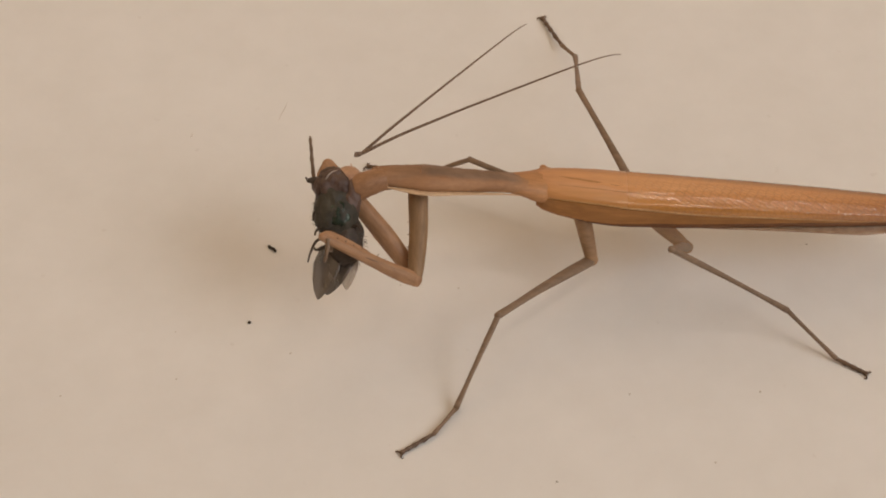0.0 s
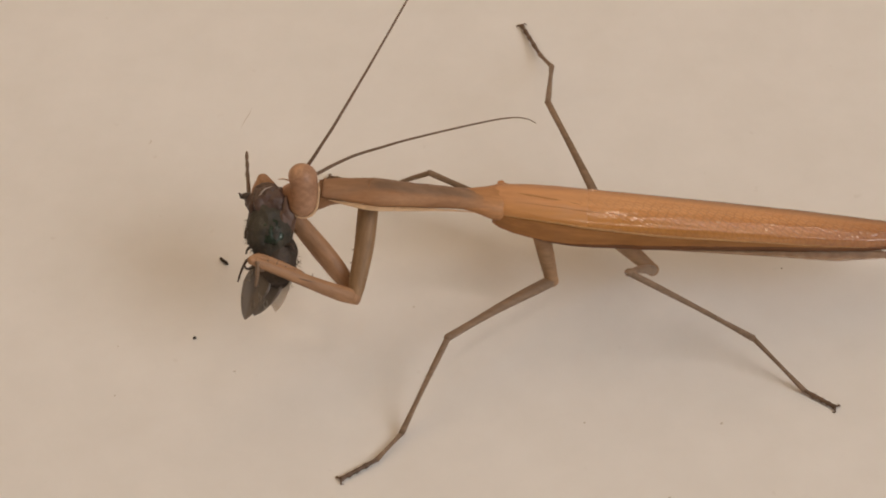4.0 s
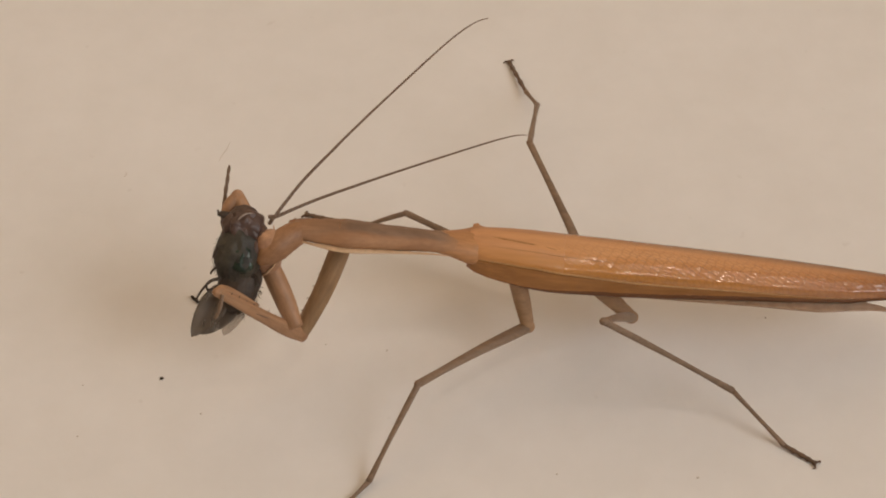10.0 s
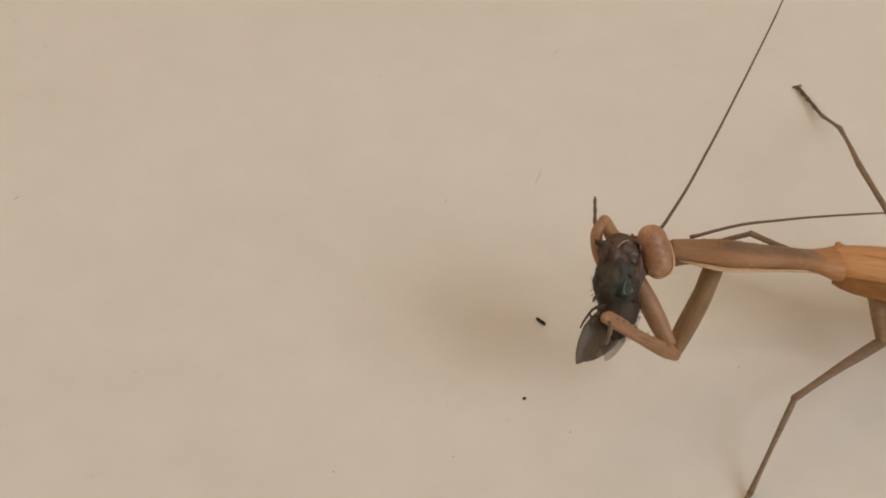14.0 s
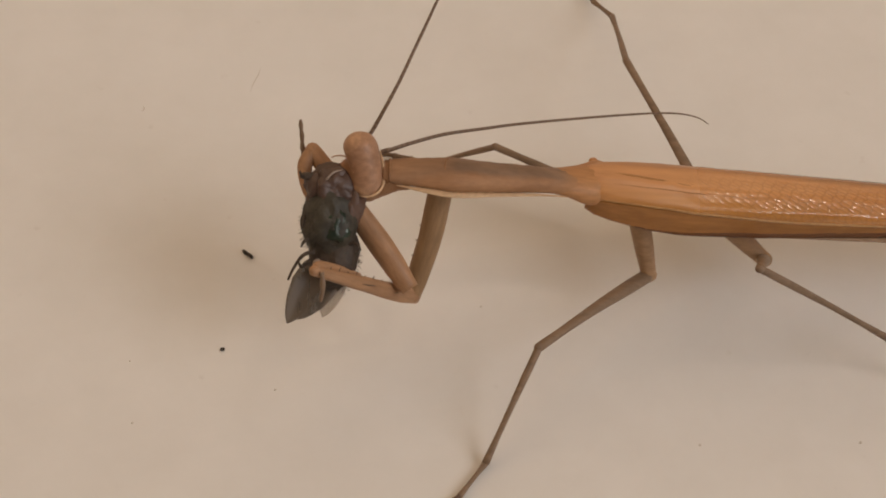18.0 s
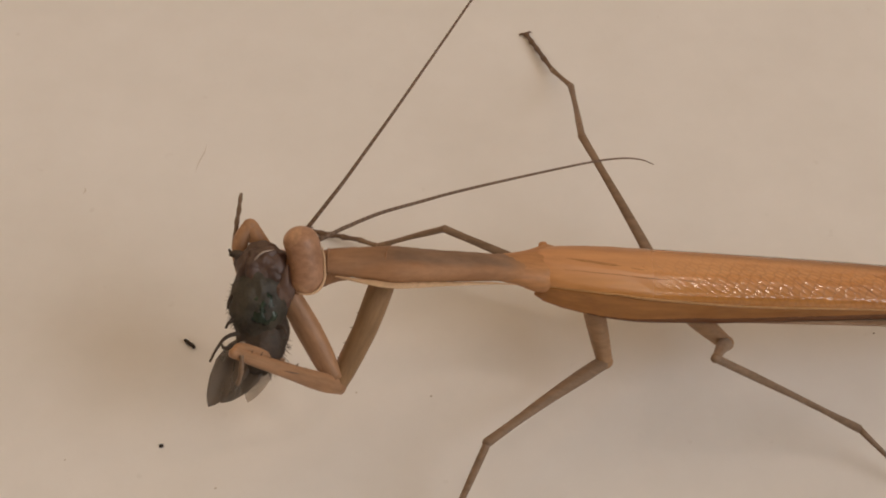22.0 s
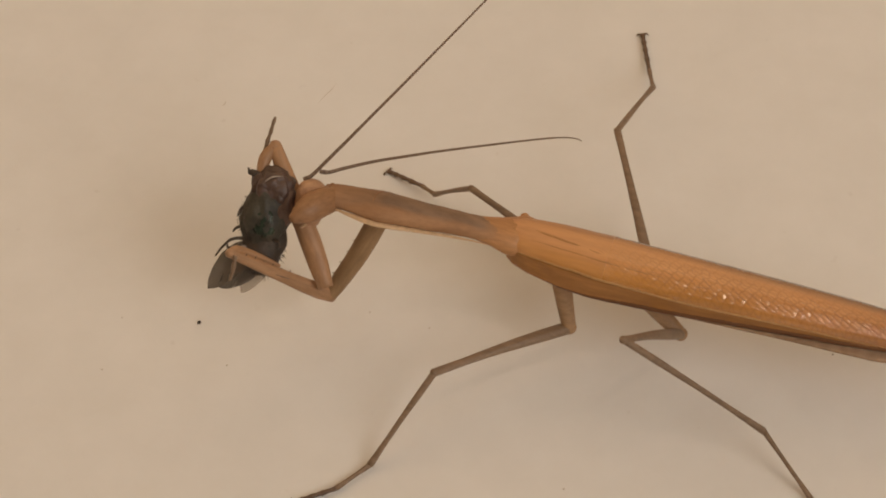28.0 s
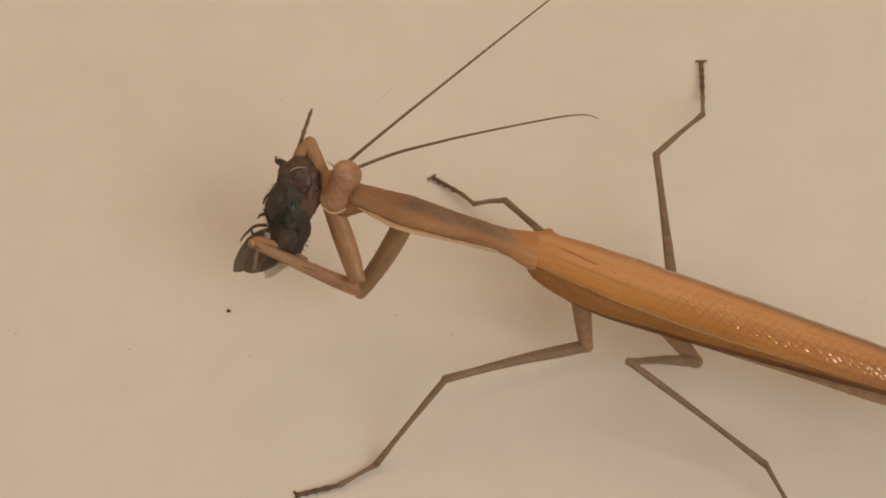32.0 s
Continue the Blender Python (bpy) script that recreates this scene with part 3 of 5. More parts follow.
part("front_edge", tube([(-17.6, -4.35 + 1.2 * math.cos(a), 17.97 + 0.80 * math.sin(a)) for a in np.linspace(-0.3, math.pi + 0.3, 15)], [0.07, 0.12, 0.07], 30, 7), M_NECK, shield, "thickened front edge")
part("keel", tube([(x, y, z + 0.94) for x, y, z in NECK[3:6]], [0.03, 0.07, 0.08, 0.03], 24, 6), M_THORAX, shield)
part("neck_groove", tube([(-12.5, -2.85, 18.3), (-12.8, -3.5, 18.66), (-12.9, -4.3, 18.76), (-12.8, -5.0, 18.52), (-12.4, -5.5, 18.1)], [0.05, 0.10, 0.05], 16, 6), M_NECK, shield)


def tarsus(parent, ankle, bend, foot):
    """A foot: one long joint down to the ground, four short dark ones along it, and a two-toothed claw."""
    a, k, f = (np.array(v, float) for v in (ankle, bend, foot))
    f = f + (0, 0, 0.22)
    knots = [a, k, lerp(k, f, 0.34), lerp(k, f, 0.58), lerp(k, f, 0.78), lerp(k, f, 0.97)]
    for i in range(5):
        p, q = knots[i], knots[i + 1]
        if i == 0:
            part("foot_joint", tube([p, lerp(p, q, 0.5), q], [0.28, 0.21, 0.21, 0.29], 12, 8), M_LEG, parent, "long first foot joint")
        else:
            part("foot_joint", tube([p, lerp(p, q, 0.5), q + (0, 0, -0.05)], [0.23, 0.20, 0.31], 8, 8), M_FOOT, parent, "short dark foot joint")
    d = (f - k) / np.linalg.norm(f - k)
    side = np.cross(d, (0, 0, 1))
    tip = knots[5]
    for s in (-1, 1):
        part("claw", tube([tip, tip + 0.15 * d + 0.3 * s * side, tip + 0.3 * d + 0.52 * s * side - (0, 0, 0.1), tip + 0.05 * d + 0.66 * s * side - (0, 0, 0.16)], [0.13, 0.10, 0.03], 10, 6), M_FOOT, parent, "dark curved claw")


def walking_leg(hip, troch, knee, ankle, bend, foot, femur_r, tibia_r, label):
    hip, troch, knee, ankle, foot = (np.array(p, float) for p in (hip, troch, knee, ankle, foot))
    leg = part("walking_leg", tube([hip, lerp(hip, troch, 0.55) , troch], [1.0, 0.88, 0.68], 14, 12), M_HIP, mantis, label)
    part("hip_joint", ball(troch, (0.74, 0.72, 0.68), 10, 14), M_HIP, leg)
    k2 = lerp(troch, knee, 0.5) + (0, 0, 0.25)
    part("femur", tube([troch, k2, knee], [0.68 * femur_r, 0.68 * femur_r, 0.58 * femur_r, 0.48 * femur_r, 0.41 * femur_r, 0.45 * femur_r], 24, 10, 0.8), M_LEG, leg)
    part("knee", ball(knee, (0.46 * femur_r, 0.42 * femur_r, 0.42 * femur_r), 8, 10), M_LEG, leg, "dark knee joint")
    t2 = lerp(knee, ankle, 0.5) + (0, 0, 0.12)
    part("tibia", tube([knee, t2, ankle], [0.36 * tibia_r, 0.36 * tibia_r, 0.29 * tibia_r, 0.27 * tibia_r, 0.38 * tibia_r], 24, 8), M_LEG, leg)
    d = (ankle - knee) / np.linalg.norm(ankle - knee)
    for s in (-1, 1):
        side = np.cross(d, (0, 0, 1)) * s
        part("spur", tube([ankle - 0.2 * d, ankle + 0.25 * d + 0.28 * side], [0.1, 0.02], 5, 5), M_FOOT, leg)
    tarsus(leg, ankle, bend, foot)
    return leg


walking_leg((4.4, -1.6, 10.6), (5.84, -3.81, 4.57), (-4.35, -14.19, 6.72), (-8.74, -22.15, 0.5), (-10.96, -25.59, 0.40), (-14.45, -28.18, 0.0), 1.0, 0.95, "brown middle leg, reaching out sideways")
walking_leg((11.6, -0.6, 9.2), (16.47, -1.51, 4.38), (13.97, -11.36, 14.61), (27.14, -10.51, 4.23), (32.59, -14.11, 0.45), (35.82, -16.03, 0.0), 0.98, 0.95, "brown hind leg with a high bent knee")
walking_leg((12.5, 2.2, 9.0), (12.6, 3.2, 3.9), (4.27, 18.29, 9.7), (4.0, 31.8, 2.7), (2.35, 35.86, 0.90), (-0.21, 41.85, 0.0), 0.85, 0.9, "brown hind leg, stretched out to the side")
walking_leg((3.6, 1.0, 10.6), (3.4, 3.4, 5.8), (-8.12, 7.88, 8.42), (-14.2, 11.9, 1.4), (-15.97, 12.81, 1.25), (-20.74, 14.78, 0.0), 0.85, 0.85, "brown middle leg, half hidden behind the neck")


# forelegs: local x runs along the limb, z faces up out of the grip
def coxa(length, label):
    ob = part("foreleg_coxa", tube([(-1.9, -0.1, 0.5), (0, 0.0, 0), (length * 0.4, 0.18, 0), (length * 0.75, 0.08, 0), (length - 0.1, 0, 0)], [0.9, 1.05, 1.08, 1.06, 1.0, 0.94, 0.86, 0.70], 30, 16, 0.8), M_COXA, mantis, label)
    part("trochanter", ball((length - 0.15, 0, 0), (0.74, 0.72, 0.64), 12, 16), M_FORE, ob, "rounded elbow joint")
    for i in range(5):
        x = length * (0.15 + 0.15 * i)
        part("spine", tube([(x, -0.70, 0), (x + 0.1, -1.02, 0.05)], [0.12, 0.02], 4, 5), M_FOOT, ob)
    return ob


def femur(length, side, label, tarsus_line, tibia_line, k, tip, radii):
    ob = part("foreleg_femur", tube([(-0.5, 0, 0), (length * 0.25, -0.12 * side, 0.05), (length * 0.6, -0.05 * side, 0.08), (length, 0, 0)], radii, 30, 16, 0.78), M_FORE, mantis, label)
    part("knee", ball((length, 0, 0), (0.66 * k * tip, 0.64 * k * tip, 0.58 * k), 8, 12), M_FORE, ob)
    part("tibia", tube(tibia_line, [0.58 * k * tip, 0.62 * k * tip, 0.50 * k * tip, 0.28], 18, 10, 0.85), M_FORE, ob, "toothed grasping tibia")
    if tarsus_line:
        part("foreleg_foot", tube(tarsus_line, [0.24, 0.20, 0.24, 0.17, 0.20, 0.12], 20, 8, wobble=0.25), M_LEG, ob, "thin jointed foreleg foot")
    for i in range(7):
        x = length * (0.36 + 0.085 * i)
        part("spine", tube([(x, 0.5 * side * k, 0.1), (x + 0.1, (0.92 + 0.2 * (i % 2)) * side * k, 0.25)], [0.09, 0.02], 4, 5), M_FOOT, ob, "dark-tipped grasping spine")
    part("stripe", tube([(length * 0.44, -0.1, 0.82 * k), (length * 0.50, 0.0, 0.84 * k), (length * 0.57, 0.06, 0.80 * k)], [0.02, 0.06, 0.02], 8, 5), M_FOOT, ob)
    return ob


near_coxa = coxa(9.3, "tan foreleg upper limb hanging down")
far_coxa = part("foreleg_coxa", tube([(-0.3, 0, 0), (2.5, 0.1, 0), (7.0, 0, 0)], [0.5, 0.62, 0.62], 16, 12, 0.85), M_FORE, mantis, "tan foreleg upper limb behind the other")
near_femur = femur(12.4, -1, "tan grasping foreleg holding the fly's wings", [(12.0, -0.1, 0.45), (11.8, 0.7, 0.75), (11.5, 1.6, 0.8), (11.3, 2.3, 0.7)], [(12.4, -0.1, 0), (11.5, -0.45, -0.5), (8.8, -0.5, -0.8), (6.4, -0.4, -0.7)], 0.76, 1.0, [0.70, 0.84, 0.78, 0.68, 0.64, 0.55, 0.46])
far_femur = femur(14.12, 1, "tan grasping foreleg raised behind the fly", None, [(14.1, 0.15, 0), (13.3, 1.4, 0.3), (11.2, 2.3, 0.7), (7.6, 2.6, 1.0)], 0.95, 1.12, [0.78, 1.02, 1.10, 1.0, 0.90, 0.68])

far_foot = part("foreleg_foot", tube([(-5.2, 0, -0.3), (-3.4, 0, 0), (-2.5, 0.03, 0), (-1.6, 0, 0), (-0.8, 0.02, 0), (0, 0, 0)], [0.20, 0.22, 0.17, 0.24, 0.15, 0.22, 0.14, 0.2, 0.10], 34, 8), M_LEG, far_femur, "thin jointed foreleg foot")

# head: local -x is the face, y runs from eye to eye, +x the nape
SKULL = [((0.15, 0, 0.10), (1.35, 2.3, 1.48)), ((-0.10, 1.60, 0.10), (1.38, 1.18, 1.42)), ((-0.10, -1.60, 0.10), (1.38, 1.18, 1.42)), ((-1.35, -0.75, -0.30), (1.45, 1.25, 1.0))]
head = part("head", blob(SKULL, 0.7, 30, 40), M_HEAD, mantis, "tan triangular head")
# a pale ridge runs down the nape and round under the near eye
NAPE, UNDER, OUT = Vector((0.86, -0.19, -0.47)), Vector((0.19, -0.94, 0.29)), Vector((0.50, 0.33, 0.80))
rim_line = [np.array(NAPE * math.cos(a) + UNDER * math.sin(a) + OUT * (0.08 + 0.16 * math.cos(a))) for a in np.linspace(-0.6, 1.95, 25)]
rim_line = [p * on_skin(SKULL, 0.7, p) * 1.06 for p in rim_line]
part("crown_rim", tube(rim_line, [0.05, 0.12, 0.13, 0.13, 0.12, 0.04], 60, 8, up=tuple(OUT)), M_RIM, head, "pale ridge round the back of the head")
for s in (-1, 1):
    part("eye", ball((-0.16, 1.66 * s, 0.14), (1.34, 1.22, 1.45), 18, 24), M_EYE, head, "large pale brown compound eye")
    part("pupil", ball((-0.75, 2.20 * s, 1.14), (0.10, 0.09, 0.06), 6, 8), M_FOOT, head, "tiny dark false pupil")
    part("feeler", tube([(-1.5, 0.5 * s, -0.4), (-2.1, 0.75 * s, -0.35), (-2.6, 0.8 * s, -0.25), (-3.0, 0.7 * s, -0.2)], [0.08, 0.07, 0.06, 0.04], 14, 6), M_EYE, head, "thin curved mouth feeler")
part("mouth", ball((-2.2, -1.1, -0.40), (0.75, 0.8, 0.7), 10, 12, 0.25), M_MOUTH, head, "reddish mouthparts")
for y in (-0.28, 0.28):
    part("simple_eye", ball((-0.45, y, 1.33), (0.14, 0.14, 0.1), 6, 8), M_EYE, head, "tiny simple eye")


def antenna(label, bow):
    line = [(-0.7, -0.12, -0.25), (0, 0, 0), (2, 0.32 * bow, 0), (5, 0.68 * bow, 0), (8.5, 0.83 * bow, 0), (12, 0.95 * bow, 0), (18, bow, 0), (24, 0.97 * bow, 0), (27, 0.8 * bow, 0), (28.8, 0.45 * bow, 0), (29.8, 0, 0)]
    ob = part("antenna", tube(line, [0.21, 0.19, 0.17, 0.155, 0.14, 0.12, 0.10, 0.08, 0.06, 0.04], 90, 7), M_ANT, mantis, label)
    part("scape", tube([(-0.8, -0.12, -0.3), (-0.1, 0, 0)], [0.2, 0.2], 6, 8), M_ANT, ob, "thick first antenna joint")
    return ob


far_antenna = antenna("long thread-like brown antenna", 1.1)
near_antenna = antenna("long thread-like brown antenna, tip curled", 1.4)

# ---------- the fly ----------
# local x: across to the mantis, y: up along the fly's body, z: outwards
fly = tagged(new("dead_fly"), "half-eaten black-green bottle fly held between the mantis forelegs", "fly")
FLY_TURN = Matrix(((1, 0, 0), (0, 0.76, 0.65), (0, -0.65, 0.76))).transposed().to_4x4()


def fly_part(name, geo, mat, label="", parent=None):
    return part(name, geo, mat, parent or fly, label, FLY_TURN if parent is None else None)


thorax = fly_part("thorax", ball((2.0, 2.1, -0.5), (2.35, 3.3, 2.2), 44, 56, 0.13), M_FLY, "dull black-green thorax")
part("back_plate", ball((2.4, 1.7, 1.0), (1.2, 1.5, 0.62), 16, 24, 0.3), M_FLY_SHINE, thorax, "shiny green back plate")
fly_head = fly_part("head", ball((2.1, 4.7, -0.55), (2.25, 2.35, 1.75), 40, 52, 0.22), M_FLY_EYE, "dark crushed fly head")
part("eye", ball((2.7, 5.0, 0.30), (1.25, 1.25, 0.75), 16, 20, 0.3), M_FLY_EYE, fly_head, "dark red fly eye")
part("eye", ball((0.9, 4.9, 0.1), (0.95, 1.15, 0.75), 14, 18, 0.3), M_FLY_EYE, fly_head, "dark red fly eye")
part("face", tube([(1.35, 4.75, 0.75), (1.5, 5.5, 1.0), (2.1, 6.2, 0.95), (3.0, 6.5, 0.55)], [0.03, 0.10, 0.09, 0.03], 18, 7), M_FLY_PALE, fly_head, "pale rim of the fly's face")
fly_part("torn_flesh", ball((3.75, 3.4, -0.3), (1.2, 2.1, 1.2), 14, 16, 0.4), M_FLY_FLESH, "torn red-brown flesh at the mantis's mouth")
abdomen = fly_part("abdomen", ball((2.45, -0.7, -0.95), (2.1, 3.2, 1.85), 40, 52, 0.12), M_FLY_DARK, "dark bristly abdomen")
for k, y in enumerate((-0.6, -1.6, -2.6)):
    w = 1.98 - 0.16 * k
    hoop = [(2.55 + w * math.cos(a), y, -1.1 + 0.9 * w * math.sin(a)) for a in np.linspace(0, math.pi, 13)]
    part("segment_rim", tube(hoop, [0.09, 0.12, 0.09], 26, 6), M_FLY, abdomen, "rim of an abdomen segment")


def fly_wing(root, tip, width, bend, n=16, m=9):
    root, tip = np.array(root, float), np.array(tip, float)
    d = tip - root
    side = np.cross(d, (0, 0, 1))
    side = side / np.linalg.norm(side)
    rows = []
    for u in np.linspace(0, 1, n):
        w = width * float(np.interp(u, [0, 0.15, 0.4, 0.65, 0.85, 0.96, 1], [0.5, 0.85, 1.0, 0.80, 0.48, 0.20, 0.03]))
        rows.append([root + d * u + side * w * v + np.array([0, 0, bend * (u * (1 - u)) + 0.25 * abs(v) * w]) for v in np.linspace(-0.5, 0.5, m)])
    return sheet(rows, 0.04)


WING_ROOT = np.array((2.0, -1.4, -0.9))


def folded_wing(name, root, tip, width, bend, mat, label):
    return part(name, fly_wing(np.array(root) - WING_ROOT, np.array(tip) - WING_ROOT, width, bend), mat, fly, label)


fly_wings = [
    folded_wing("wing", (1.3, -1.2, -0.6), (-1.45, -6.75, -0.3), 2.9, 0.6, M_FLY_WING, "smoky grey folded fly wing"),
    folded_wing("wing", (2.1, -1.7, -1.3), (-0.55, -6.4, -0.9), 3.3, 0.5, M_FLY_WING, "smoky grey folded fly wing"),
    folded_wing("wing_lobe", (2.9, -2.0, -1.2), (1.6, -6.2, -1.4), 2.2, 0.3, M_LOBE, "clear pale wing lobe"),
]
for line in (
    [(0.1, 2.6, 0.2), (-0.3, 2.2, 0.5), (-0.45, 1.4, 0.5)],
    [(0.3, 0.6, 0.4), (-0.2, 0.3, 0.7), (-0.45, -0.2, 0.6)],
    [(0.7, -0.5, 0.7), (-0.3, -0.9, 1.0), (-1.0, -1.9, 0.9), (-1.5, -3.0, 0.8)],
    [(0.4, -1.5, 0.4), (-0.4, -1.8, 0.8), (-0.6, -1.5, 0.9)],
    [(0.3, 5.6, 0.0), (-0.5, 5.9, 0.2), (-0.75, 6.25, 0.2)],
    [(3.6, 0.2, 0.3), (4.3, 0.2, 0.6), (4.6, -0.4, 0.7)],
):
    fly_part("leg", tube(line, [0.20, 0.15, 0.09], 12, 7, wobble=0.25), M_FLY_DARK, "thin black fly leg")
fly_part("antenna", ball((0.0, 5.85, 0.15), (0.72, 0.34, 0.25), 10, 12, 0.3), M_FLY_DARK, "dark stub of a feeler")
fly_part("wing_scale", ball((1.0, -1.7, 0.45), (0.42, 0.55, 0.22), 8, 12, 0.3), M_FLY_PALE, "pale scale at the fly's wing base")
rng = random.Random(4)
hairs = []
for i in range(640):
    c, r = ((1.9, 2.0, -0.5), (2.3, 2.9, 2.2)) if i % 3 else ((2.55, -1.2, -1.1), (2.0, 2.75, 1.75))
    a, b = rng.uniform(0, 2 * math.pi), rng.uniform(-0.25, 1.0)
    d = np.array([math.cos(a) * math.cos(b), math.sin(a) * math.cos(b), math.sin(b)])
    p = np.array(c) + d * r * 0.97
    hairs.append(tube([p, p + d * rng.uniform(0.25, 0.55) + np.array([0, -0.2, 0])], [0.022, 0.007], 3, 4))
tagged(fly_part("bristles", join(*hairs), M_FLY_DARK, "short black bristles"), kind="stuff")

# ---------- droppings, dust and specks on the table ----------


def crumb(name, x, y, lx, ly, h, turn, mat, label, category, group=""):
    ob = new(name, mesh_of(name, *ball((0, 0, h * 0.42), (lx, ly, h * 0.55), 8, 12, 0.35), mat))
    ob.matrix_basis = pose(x * MM, y * MM, 0, 0, 0, turn)
    return tagged(ob, label, category, group)


rod = new("dropping", mesh_of("dropping", *tube([(-0.64, 0.02, 0.18), (-0.25, -0.02, 0.19), (0.25, 0.03, 0.19), (0.64, 0.0, 0.18)], [0.12, 0.19, 0.17, 0.19, 0.13], 20, 9, wobble=0.25), M_SPECK))
rod.matrix_basis = pose(-30.78 * MM, 1.16 * MM, 0, 0, 0, -44)
tagged(rod, "small black rod-shaped dropping on the table", "dropping")
crumb("crumb", -32.29, -10.08, 0.21, 0.18, 0.26, 15, M_SPECK, "tiny black crumb on the table", "crumb")
for x, y, r, mat in ((30.6, 3.35, 0.10, M_SPOT), (2.2, -31.35, 0.12, M_SPOT), (-15.7, -4.0, 0.11, M_DUST), (-9.1, -4.3, 0.12, M_DUST), (24.1, -18.6, 0.16, M_DUST),
                     (-27.3, -14.4, 0.13, M_DUST), (-39.5, -18.4, 0.12, M_DUST), (18.9, -28.4, 0.14, M_DUST), (10.0, -19.3, 0.13, M_DUST), (-40.4, -11.6, 0.09, M_DUST), (-51.9, -21.1, 0.14, M_DUST)):
    crumb("speck", x, y, r, r * 0.8, 0.06, 40, mat, "tiny brown speck of dirt" if mat is M_SPOT else "faint grey speck of dust", "speck", "specks on the table")



def scratch(points, width, label):
    """A shallow mark lying on the paint."""
    ob = new("scratch", mesh_of("scratch", *tube([(x, y, 0.004) for x, y in points], [0.2 * width, width, width, 0.2 * width], 14, 6, 0.05), M_SCRATCH))
    return tagged(ob, label, "scratch", "scratches in the table paint")


scratch([(-31.95, 22.5), (-31.75, 23.6), (-31.35, 24.8), (-31.2, 25.9)], 0.05, "thin faint curved scratch in the white table paint")
scratch([(-92.7, 17.0), (-92.3, 17.4), (-91.9, 17.9)], 0.08, "short faint scratch in the white table paint")
scratch([(-42.4, 19.3), (-42.2, 19.7), (-42.3, 20.1)], 0.06, "short faint scratch in the white table paint")

# ---------- what moves ----------
FLY_ROWS = [
    (0, -0.02357, -0.00995, 0.01463, -5.0, -9.0, 3.7),
    (1, -0.02334, -0.00975, 0.01460, -7.4, -4.3, 6.8),
    (2, -0.02368, -0.00990, 0.01435, -5.2, -11.8, 4.3),
    (3, -0.02408, -0.01000, 0.01450, -4.0, -11.5, 3.9),
    (3.5, -0.02449, -0.01022, 0.01425, -5.5, -9.6, 5.2),
    (6, -0.02495, -0.01001, 0.01432, 0.9, 1.0, 1.7),
    (7, -0.02459, -0.00976, 0.01455, 2.5, 0.8, -0.2),
    (8, -0.02483, -0.00950, 0.01474, 4.1, 1.9, -0.6),
    (9, -0.02524, -0.00947, 0.01503, 0.8, 2.7, 1.9),
    (10, -0.02504, -0.00884, 0.01577, 2.5, 8.1, -0.1),
    (11, -0.02517, -0.00890, 0.01526, 2.6, 8.9, 3.5),
    (12, -0.02510, -0.00888, 0.01571, 1.9, 4.7, 3.6),
    (13, -0.02529, -0.00957, 0.01466, 2.3, 2.1, 3.8),
    (14, -0.02532, -0.00930, 0.01515, 2.1, 4.7, 0.2),
    (15, -0.02470, -0.00917, 0.01466, -0.8, 0.1, -0.9),
    (15.5, -0.02514, -0.00895, 0.01465, -0.9, -0.6, -1.6),
    (17.5, -0.02500, -0.00931, 0.01410, 3.1, 1.6, 0.2),
    (18, -0.02454, -0.00948, 0.01400, 1.5, 3.1, 2.6),
    (19, -0.02414, -0.00919, 0.01449, 1.7, 0.5, -1.9),
    (20, -0.02433, -0.00938, 0.01453, 1.4, 1.0, -2.3),
    (21, -0.02509, -0.00932, 0.01479, 4.0, 1.0, -3.1),
    (22, -0.02533, -0.00882, 0.01496, 1.1, 1.6, -4.0),
    (23, -0.02561, -0.00902, 0.01474, 2.3, 2.1, -1.1),
    (24, -0.02530, -0.00891, 0.01494, -0.5, 8.7, 3.1),
    (24.5, -0.02515, -0.00854, 0.01566, -0.2, 9.0, 0.5),
    (25, -0.02526, -0.00875, 0.01557, 0.3, 11.2, 2.8),
    (26, -0.02530, -0.00899, 0.01497, 2.6, 9.9, 2.8),
    (28.5, -0.02633, -0.00791, 0.01459, 6.0, 7.0, -2.1),
    (29, -0.02664, -0.00744, 0.01452, 5.8, 9.2, -1.9),
    (30, -0.02636, -0.00793, 0.01420, 13.2, 5.9, -3.2),
    (31, -0.02619, -0.00768, 0.01432, 7.3, 7.5, -1.8),
    (32, -0.02661, -0.00792, 0.01466, 9.3, 5.2, -2.8),
]
